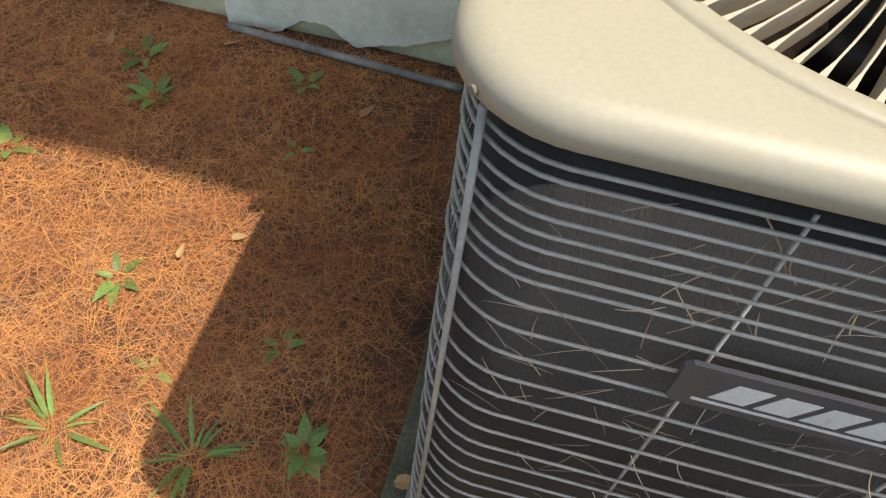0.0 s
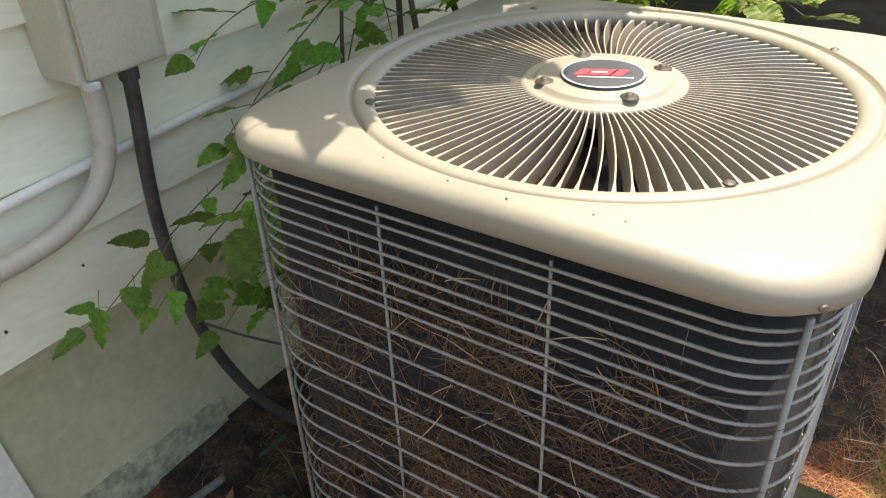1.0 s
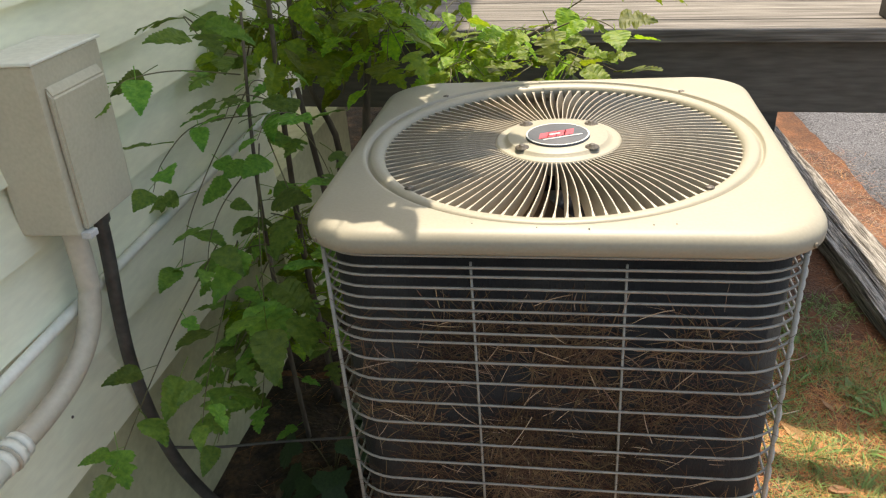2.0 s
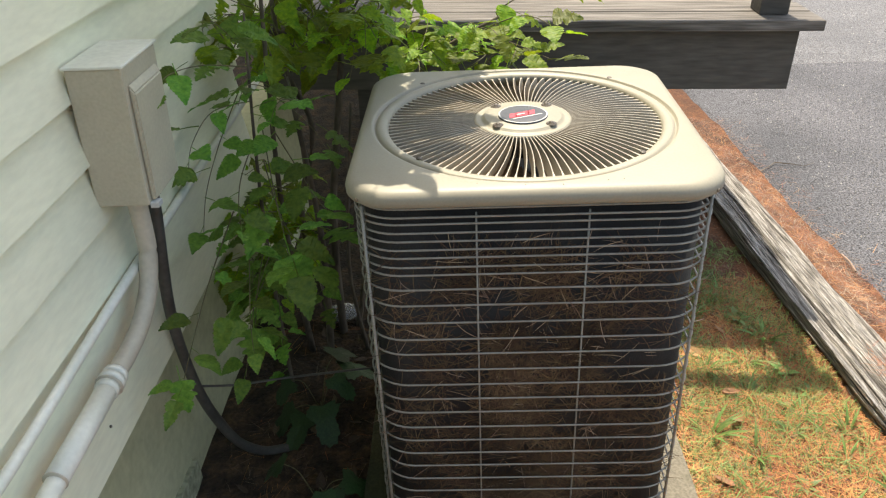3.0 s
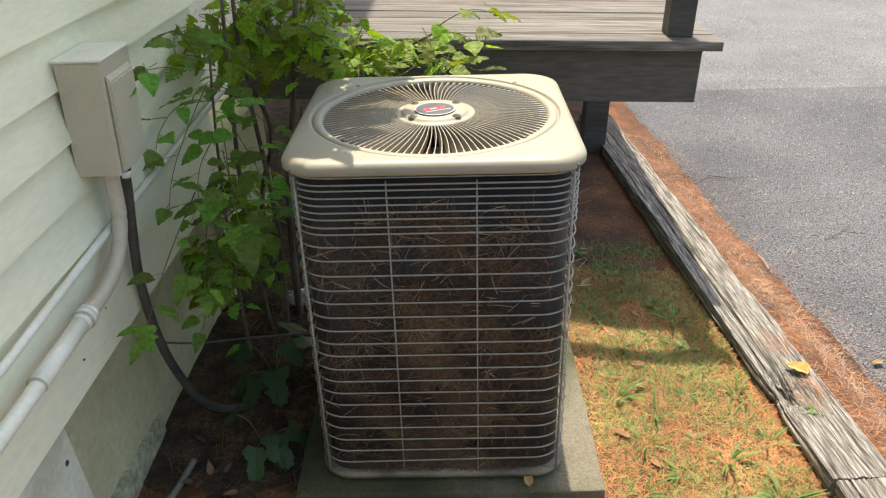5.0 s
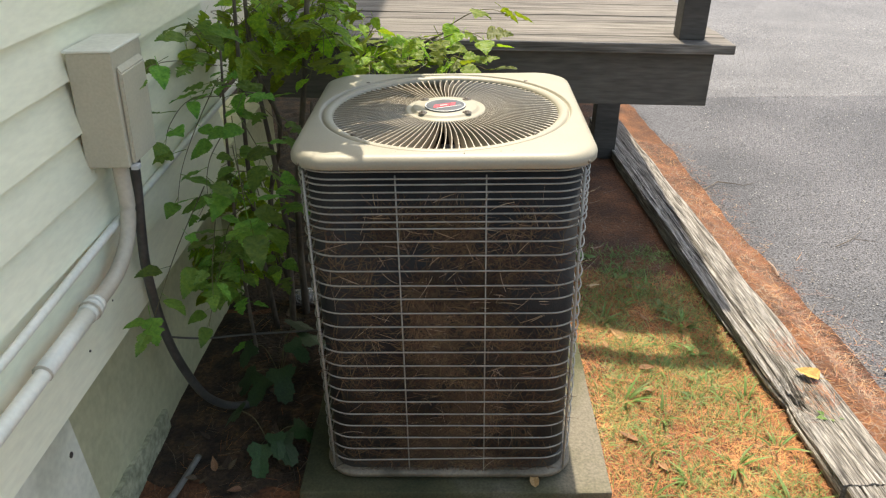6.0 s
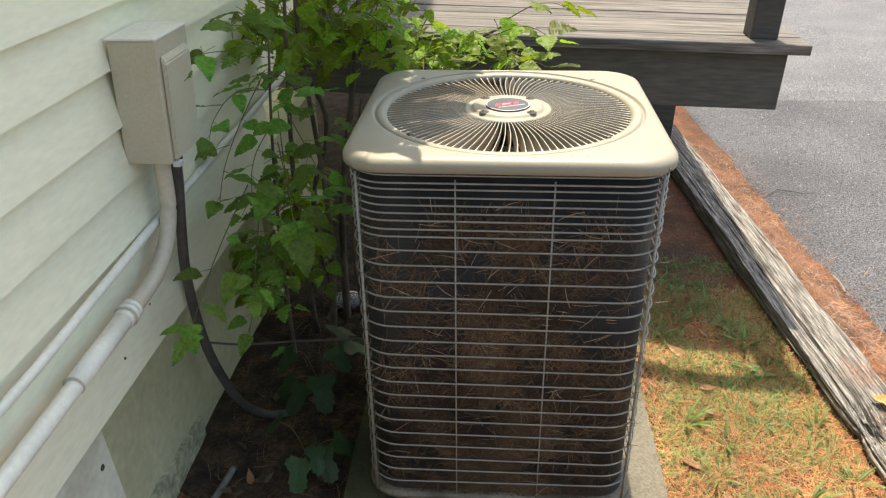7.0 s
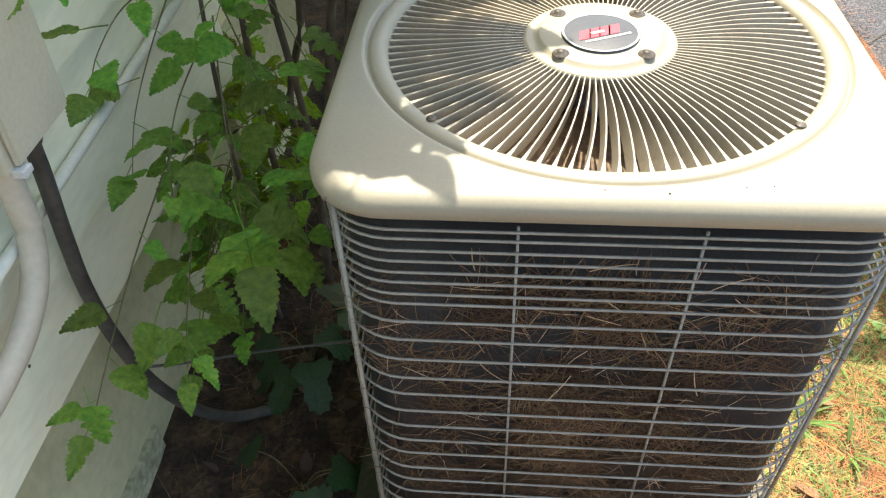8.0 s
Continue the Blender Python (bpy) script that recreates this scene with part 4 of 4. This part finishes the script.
def low_plant(x, y, z, n, size, kinds, rnd, label):
    pl = empty("ground_plant", x, y, z, label, "plant", "low plants by the wall")
    for k in range(n):
        a = rnd.uniform(0, math.tau)
        h = rnd.uniform(0.06, 0.2)
        q = Vector((x + math.cos(a) * size * 0.8, y + math.sin(a) * size * 0.8, z + h))
        st = part("stem", tube(smooth_line([(x, y, z), ((x + q.x) / 2, (y + q.y) / 2, z + h * 0.8), q], 4), 0.002, 0.0012, 5), LEAF_STEM, pl)
        st.matrix_parent_inverse = Matrix.Translation(-pl.location)
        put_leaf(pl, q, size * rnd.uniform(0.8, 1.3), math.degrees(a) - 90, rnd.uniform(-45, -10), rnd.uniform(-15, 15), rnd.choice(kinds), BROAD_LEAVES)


low_plant(-0.62, 0.20, 0.0, 7, 0.11, [0, 1], rnd, "broad-leaved plant by the pad, its green darkened for shade")
low_plant(-0.57, -0.17, 0.0, 6, 0.10, [0, 1], rnd, "broad-leaved plant beside the concrete pad, its green darkened for shade")


# ---- weeds, grass, straw ----
WEEDLEAF = [blade_mesh("weed_leaf", ovate(1.0, 0.20, 0.08, 0.15, 0.35, 21), WEED), blade_mesh("weed_leaf", ovate(1.0, 0.27, 0.14, 0.1, 0.3, 22), WEED)]
BLADE = blade_mesh("grass_blade", ovate(1.0, 0.055, 0.0, 0.4, 0.35, 23), WEED)


def gz(x, y):
    return float(ground_z(x, y))


def off_tie(x, y):
    mid = 1.262 - 0.068 * (y + 0.325)
    return np.abs(x - mid) > 0.115


def rosette(x, y, n, size, mesh, tip, label):
    z = gz(x, y) if off_tie(x, y) else -0.006
    w = empty("weed", x, y, z, label, "weed", "weeds in the straw")
    for k in range(n):
        a = k * 360 / n + rnd.uniform(-22, 22) if mesh is not BLADE else rnd.uniform(0, 360)
        s = size * (rnd.uniform(0.7, 1.2) if mesh is not BLADE else rnd.uniform(0.5, 1.5))
        ob = new(mesh.name.split(".")[0], mesh)
        ob.parent = w
        d = Vector((math.cos(radians(a + 90)), math.sin(radians(a + 90)), 0.25)) * s * 0.25
        ob.matrix_basis = Matrix.Translation(d) @ Euler((radians(tip + rnd.uniform(-14, 20)), radians(rnd.uniform(-15, 15)), radians(a))).to_matrix().to_4x4() @ Matrix.Diagonal((s, s, s, 1))


for x, y, n, s, m, tip, lab in (
    (1.262, -0.015, 8, 0.036, WEEDLEAF[1], 30, "small weed growing from a hollow in the timber"),
    (-0.04, -1.085, 6, 0.055, WEEDLEAF[0], 20, "small bright green weed in sunlit pine straw"),
    (-0.567, -1.261, 8, 0.06, WEEDLEAF[0], 35, "small green weed in shaded pine straw"),
    (-0.735, -0.923, 5, 0.055, WEEDLEAF[1], 35, "small green weed near the skirting board"),
    (0.214, -0.58, 15, 0.050, WEEDLEAF[1], 24, "broad-leaved green weed beside the pad"),
    (0.30, -1.03, 12, 0.075, BLADE, 22, "tuft of crabgrass in sunlit straw"),
    (0.28, -0.77, 20, 0.075, BLADE, 34, "tuft of grass at the edge of the shade"),
    (0.14, -0.92, 4, 0.05, WEEDLEAF[0], 25, "tiny green weed in pine straw"),
    (-0.70, -1.36, 6, 0.06, WEEDLEAF[0], 35, "small green weed in shaded pine straw"),
    (-0.30, -1.50, 6, 0.06, WEEDLEAF[1], 25, "yellow-green weed in sunlit straw"),
    (-0.50, -0.86, 3, 0.045, WEEDLEAF[0], 30, "tiny green weed in pine straw"),
    (0.02, -0.70, 4, 0.045, WEEDLEAF[1], 30, "tiny dark green weed in the unit's shade"),
    (0.60, 0.22, 6, 0.042, WEEDLEAF[1], 30, "broad-leaved weed in the lawn"),
    (0.66, -0.13, 12, 0.06, BLADE, 35, "tuft of coarse grass in the lawn"),
    (0.82, -0.10, 8, 0.042, WEEDLEAF[0], 25, "rosette of green weed in the lawn"),
    (0.95, 0.42, 8, 0.042, WEEDLEAF[1], 28, "grey-green weed beside the timber edging"),
    (1.0, 0.30, 7, 0.040, WEEDLEAF[1], 28, "grey-green weed beside the timber edging"),
    (0.98, 0.0, 12, 0.055, BLADE, 35, "tuft of coarse grass beside the timber edging"),
    (0.75, 0.95, 8, 0.045, WEEDLEAF[1], 25, "shaded green weed in the lawn"),
    (0.88, 0.72, 8, 0.045, WEEDLEAF[1], 25, "shaded green weed in the lawn"),
    (0.62, 1.15, 7, 0.045, WEEDLEAF[1], 25, "shaded green weed behind the unit"),
):
    rosette(x, y, n, s, m, tip, lab)
for x, y in ((0.60, 0.10), (0.72, 0.02), (0.86, 0.12), (0.78, 0.30), (0.92, 0.20), (0.68, 0.42), (1.04, 0.12), (1.06, -0.12), (0.90, -0.20), (0.74, -0.26), (0.60, -0.34), (1.02, -0.36), (0.84, 0.48), (0.62, 0.62), (0.94, 0.60), (0.72, 0.74), (0.86, 0.90)):
    rosette(x, y, rnd.randint(11, 19), rnd.uniform(0.05, 0.08), BLADE, rnd.uniform(25, 45), "small tuft of bright green crabgrass among pine needles")


def field(n, x0, x1, y0, y1, keep=None):
    x, y = rng.uniform(x0, x1, n), rng.uniform(y0, y1, n)
    ok = ~((x > -0.45) & (x < 0.48) & (y > -0.43) & (y < 0.44)) & (x > -0.915)
    if keep is not None:
        ok &= keep(x, y)
    return x[ok], y[ok]


# Thins bright needles by the wall and behind the unit, imitating shade.
def thin_in_shade(x, y):
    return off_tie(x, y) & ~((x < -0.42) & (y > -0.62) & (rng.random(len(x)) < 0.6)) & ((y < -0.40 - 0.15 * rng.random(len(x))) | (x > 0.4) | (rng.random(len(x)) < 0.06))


def straw(name, n, area, material, lo, hi, label, keep=off_tie, lift=0.12, wide=0.00085):
    x, y = field(n, *area, keep)
    m = len(x)
    z = ground_z(x, y) + rng.uniform(0.001, 0.010, m)
    ob = ribbons(name, np.stack([x, y, z], 1), rng.uniform(0, math.tau, m), rng.normal(0.02, lift, m), rng.uniform(lo, hi, m), rng.uniform(0.7, 1.3, m) * wide, rng.normal(0, 0.18, m), material)
    return tagged(ob, label, "pine straw", kind="stuff")


straw("pine_straw", 74000, (-0.91, 1.14, -1.9, 1.0), STRAW, 0.04, 0.11, "fallen orange pine needles covering the ground", thin_in_shade)
# Old needles thin out by the wall as well, imitating its shade.
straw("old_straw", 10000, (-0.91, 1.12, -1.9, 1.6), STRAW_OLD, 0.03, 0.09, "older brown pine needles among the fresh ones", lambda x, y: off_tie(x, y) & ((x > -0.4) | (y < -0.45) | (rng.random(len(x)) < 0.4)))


def bank(x, y):
    return off_tie(x, y) & (x < drive_edge(y) + 0.22 * rng.random(len(x)) ** 3 + 0.01)


def bank_straw(name, n, material, label):
    x, y = field(n, 1.15, 2.25, -2.0, 2.9, bank)
    m = len(x)
    z = np.maximum(ground_z(x, y), np.where(x > drive_edge(y), asphalt_z(x, y), -9)) + rng.uniform(0.008, 0.020, m)
    ob = ribbons(name, np.stack([x, y, z], 1), rng.uniform(0, math.tau, m), rng.normal(0.02, 0.1, m), rng.uniform(0.03, 0.09, m), rng.uniform(0.001, 0.0018, m), rng.normal(0, 0.18, m), material)
    return tagged(ob, label, "pine straw", kind="stuff")


bank_straw("bank_straw_old", 12000, STRAW_OLD, "brown pine needles drifted between timber and driveway")
bank_straw("bank_straw", 9000, STRAW_BANK, "orange pine needles drifted between timber and driveway")

# grass in tufts on the strip of lawn
cx, cy = rng.uniform(0.50, 1.14, 1500), rng.uniform(-1.0, 1.25, 1500)
dens = np.array([noise.noise((a * 3.2, b * 3.2, 4)) for a, b in zip(cx, cy)])
keep = dens + 0.45 * (cx - 0.80) + rng.normal(0, 0.12, 1500) > -0.26
cx, cy = cx[keep], cy[keep]
gx = np.repeat(cx, 17) + rng.normal(0, 0.036, len(cx) * 17)
gy = np.repeat(cy, 17) + rng.normal(0, 0.036, len(cx) * 17)
ok = off_tie(gx, gy) & (gx > 0.49)
gx, gy = gx[ok], gy[ok]
m = len(gx)
tagged(ribbons("lawn_grass", np.stack([gx, gy, ground_z(gx, gy)], 1), rng.uniform(0, math.tau, m), rng.normal(0.5, 0.32, m), rng.uniform(0.014, 0.052, m), rng.uniform(0.0016, 0.0040, m), rng.normal(0, 0.3, m), GRASS),
       "thin patchy green lawn grass among pine needles", "grass", kind="stuff")

# needles caught in the wire guard
PALE = mat("bleached_pine_needle", [(0.26, 0.17, 0.11), (0.46, 0.36, 0.28)], 6, 0.7, 0.0, 60, island=0.4, fine=0.1)


def caught(n, face, lo, hi, power, material, name, label, out=0.0):
    u = rng.normal(0.0, 0.14, n) if face == "south" else rng.uniform(-0.28, 0.28, n)
    u = np.clip(u, -0.29, 0.29)
    z = lo + (hi - lo) * rng.random(n) ** power
    if n > 1000:                             # packed in clumps with bare coil between them
        thick = np.array([noise.noise((a * 11, b * 7, 2.0)) + 0.6 * noise.noise((a * 29, b * 19, 7.0)) for a, b in zip(u, z)])
        held = thick + rng.normal(0, 0.12, n) > -0.02
        u, z = u[held], z[held]
        n = len(u)
    depth = rng.uniform(-0.350, -0.337, n) - out
    head = rng.uniform(0, math.tau, n)
    ln = rng.uniform(0.025, 0.08, n)
    bend = rng.normal(0, 0.10 if out == 0 else 0.2, n)
    wid = rng.uniform(0.0004, 0.0008, n)
    tilt = rng.uniform(-0.006, 0.006, n)
    rows = []
    for s, w in ((0, 0.8), (0.25, 1.0), (0.5, 1.0), (0.75, 0.9), (1.0, 0.3)):
        a = head + bend * s * 1.6
        px, pz = u + ln * s * np.cos(a), z + ln * s * np.sin(a)
        py = depth + tilt * s - out * s
        nx, nz = -np.sin(a) * wid * w, np.cos(a) * wid * w
        for sg in (-1, 1):
            P = np.stack([px + sg * nx, py + CY, pz + sg * nz], 1)
            if face == "east":
                P = np.stack([-(P[:, 1] - CY), P[:, 0] + CY, P[:, 2]], 1)
            rows.append(P)
    V = np.stack(rows, 1).reshape(-1, 3)
    o = (np.arange(n) * 10)[:, None]
    F = np.concatenate([o + 2 * q + np.array([[0, 1, 3, 2]]) for q in range(4)], 0)
    me = bpy.data.meshes.new(name)
    me.from_pydata(V.tolist(), [], F.tolist())
    me.materials.append(material)
    return tagged(new(name, me), label, "pine needles", kind="stuff")


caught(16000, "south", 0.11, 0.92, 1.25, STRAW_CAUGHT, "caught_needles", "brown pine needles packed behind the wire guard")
caught(260, "south", 0.12, 0.95, 0.9, PALE, "caught_needles", "orange pine needles stuck in the wire guard")
caught(150, "east", 0.15, 1.0, 0.7, PALE, "caught_needles", "a few pale pine needles stuck in the wire guard")
caught(12, "east", 0.35, 1.0, 0.8, PALE, "caught_needles", "bleached pine needles sticking far out of the guard", 0.05)
caught(26, "east", 0.3, 1.0, 0.6, PALE, "caught_needles", "a few orange pine needles poking out of the guard", 0.012)
caught(16, "south", 0.5, 1.0, 0.6, PALE, "caught_needles", "a few orange pine needles poking out of the guard", 0.012)

# dry leaves
LITTER = blade_mesh("dry_leaf", ovate(1.0, 0.30, 0.06, 0.3, -0.25, 37), mat("dark_dead_leaf", [(0.06, 0.04, 0.025), (0.13, 0.09, 0.055)], 20, 0.8, 0.2, 90, piece=0.4))
DRYLEAF = blade_mesh("dry_leaf", ovate(1.0, 0.24, 0.04, 0.45, -0.35, 31), DRY)
for x, y, s, a in ((0.685, 0.483, 0.075, 40), (0.613, -0.113, 0.07, 70), (-0.114, -0.984, 0.035, 80), (-0.80, -1.18, 0.05, 10), (0.72, 0.16, 0.06, 120), (0.60, 0.40, 0.05, 15), (0.66, -0.20, 0.05, 200),
                   (-0.70, -1.46, 0.05, 100), (-0.66, -0.75, 0.05, 60), (-0.55, -0.6, 0.05, 30), (1.515, 1.203, 0.06, 75), (1.458, 0.97, 0.065, 150), (1.50, 1.16, 0.05, 20), (1.826, 0.572, 0.06, 110), (1.56, 0.50, 0.045, 240), (0.70, 0.30, 0.06, 250), (0.80, 0.62, 0.05, 33), (0.60, 0.85, 0.06, 310),
                   (-0.2, -0.9, 0.04, 10), (0.25, -0.40, 0.06, 5), (-0.62, -0.35, 0.05, 130), (-0.72, -0.28, 0.05, 20), (0.55, 0.70, 0.05, 80), (0.77, 0.9, 0.05, 200)):
    z = gz(x, y) + 0.012
    if x > 1.45:
        z = float(asphalt_z(x, y)) + 0.01
    if abs(x) < 0.4 and -0.42 < y < 0.4:
        z = 0.068
    d = new("dry_leaf", DRYLEAF)
    d.matrix_basis = pose(x, y, z, rnd.uniform(-12, 12), rnd.uniform(-20, 20), a) @ Matrix.Diagonal((s, s, s, 1))
    tagged(d, "curled tan dead leaf lying on the ground", "dead leaf", group="dead leaves")

OCHRELEAF = blade_mesh("dry_leaf", serrate(0.40, 0.05, (), 0.40, -0.08, 33), OCHRE)
d = new("dry_leaf", OCHRELEAF)
d.matrix_basis = pose(1.302, 0.17, 0.018, 2, -4, 60) @ Matrix.Diagonal((0.082, 0.082, 0.082, 1))
tagged(d, "large curled ochre dead leaf on the timber", "dead leaf", group="dead leaves")
bm = tube([(1.598, 1.255, -0.198), (1.601, 1.33, -0.190), (1.597, 1.40, -0.194)], 0.006, 0.004, 6)
tagged(part("bark_strip", bm, PALE), "pale split strip of bark on the drifted needles", "bark")

# needles lodged in the cracks of the timber
for x0, y0, cnt in ((1.238, 0.352, 60), (1.285, 0.33, 40), (1.285, 0.08, 70), (1.22, 0.02, 30)):
    x, y = x0 + rng.normal(0, 0.016, cnt), y0 + rng.normal(0, 0.045, cnt)
    clump = ribbons("lodged_straw", np.stack([x, y, np.full(cnt, 0.019) + rng.uniform(0, 0.006, cnt)], 1), rng.normal(math.pi / 2, 0.6, cnt), rng.normal(0.02, 0.1, cnt), rng.uniform(0.03, 0.07, cnt), rng.uniform(0.0008, 0.0013, cnt), rng.normal(0, 0.15, cnt), STRAW_BANK)
    tagged(clump, "orange pine needles lodged in the timber's cracks", "pine straw", kind="stuff")

for k in range(26):
    x, y = rnd.uniform(-0.86, -0.47), rnd.uniform(-0.35, 0.6)
    d = new("dry_leaf", LITTER)
    s = rnd.uniform(0.03, 0.06)
    d.matrix_basis = pose(x, y, gz(x, y) + 0.016, rnd.uniform(-20, 20), rnd.uniform(-25, 25), rnd.uniform(0, 360)) @ Matrix.Diagonal((s, s, s, 1))
    tagged(d, "dark brown dead leaf on the soil by the wall", "dead leaf", group="dead leaves on the damp soil")

# twigs and specks on the driveway
for pts in ([(1.50, 2.22, 0), (1.60, 2.30, 0.008), (1.74, 2.26, 0.004), (1.82, 2.30, 0)], [(2.0, 1.55, 0), (2.12, 1.62, 0.006), (2.2, 1.70, 0)]):
    line = [Vector((a, b, float(asphalt_z(a, b)) + 0.007 + c)) for a, b, c in pts]
    bm = tube([q.lerp(line[k + 1], f) + Vector((0, 0.008 * math.sin(9 * k + 17 * f), 0.002)) for k, q in enumerate(line[:-1]) for f in (0.0, 0.35, 0.7)] + [line[-1]], 0.003, 0.0012, 5)
    tube([line[1], line[1] + Vector((0.06, -0.035, 0.006)), line[1] + Vector((0.11, -0.04, 0.002))], 0.002, 0.001, 5, bm=bm)
    tagged(part("twig", bm, BARK), "thin grey-brown twig lying on the asphalt", "twig", group="twigs on the driveway")
n = 24000
px = drive_edge(0) + 4.2 * rng.random(n) ** 1.3
py = rng.uniform(-1.0, 6.5, n)
ok = px > drive_edge(py) + 0.02
px, py = px[ok], py[ok]
n = len(px)
pz = asphalt_z(px, py) + 0.003
s = 0.0022 + 0.0055 * rng.random(n) ** 2.5
tet = np.array([(1, 0, 0), (-0.5, 0.8, 0), (-0.5, -0.8, 0), (0.1, 0, 0.7)])
V = np.stack([px, py, pz], 1)[:, None, :] + tet[None] * s[:, None, None] * rng.uniform(0.6, 1.2, (n, 4, 1))
o = (np.arange(n) * 4)[:, None]
F = np.concatenate([o + np.array([q]) for q in ([0, 1, 3], [1, 2, 3], [2, 0, 3])], 0)
me = bpy.data.meshes.new("grit")
me.from_pydata(V.reshape(-1, 3).tolist(), [], F.tolist())
me.materials.append(PEBBLE)
tagged(new("grit", me), "pale grit and stone chips scattered on the asphalt", "grit", kind="stuff")

# glass jar in the shade behind the vine
jar = part("glass_jar", lathe([(0.0001, 0), (0.032, 0), (0.035, 0.006), (0.035, 0.085), (0.028, 0.10), (0.028, 0.115), (0.025, 0.115), (0.025, 0.10), (0.032, 0.084), (0.032, 0.008), (0.0001, 0.005)], 24), GLASS, smooth=True)
jar.matrix_world = pose(-0.665, 0.66, 0.052, 0, 86, 8)
tagged(jar, "clear glass jar lying on the dark ground", "jar")
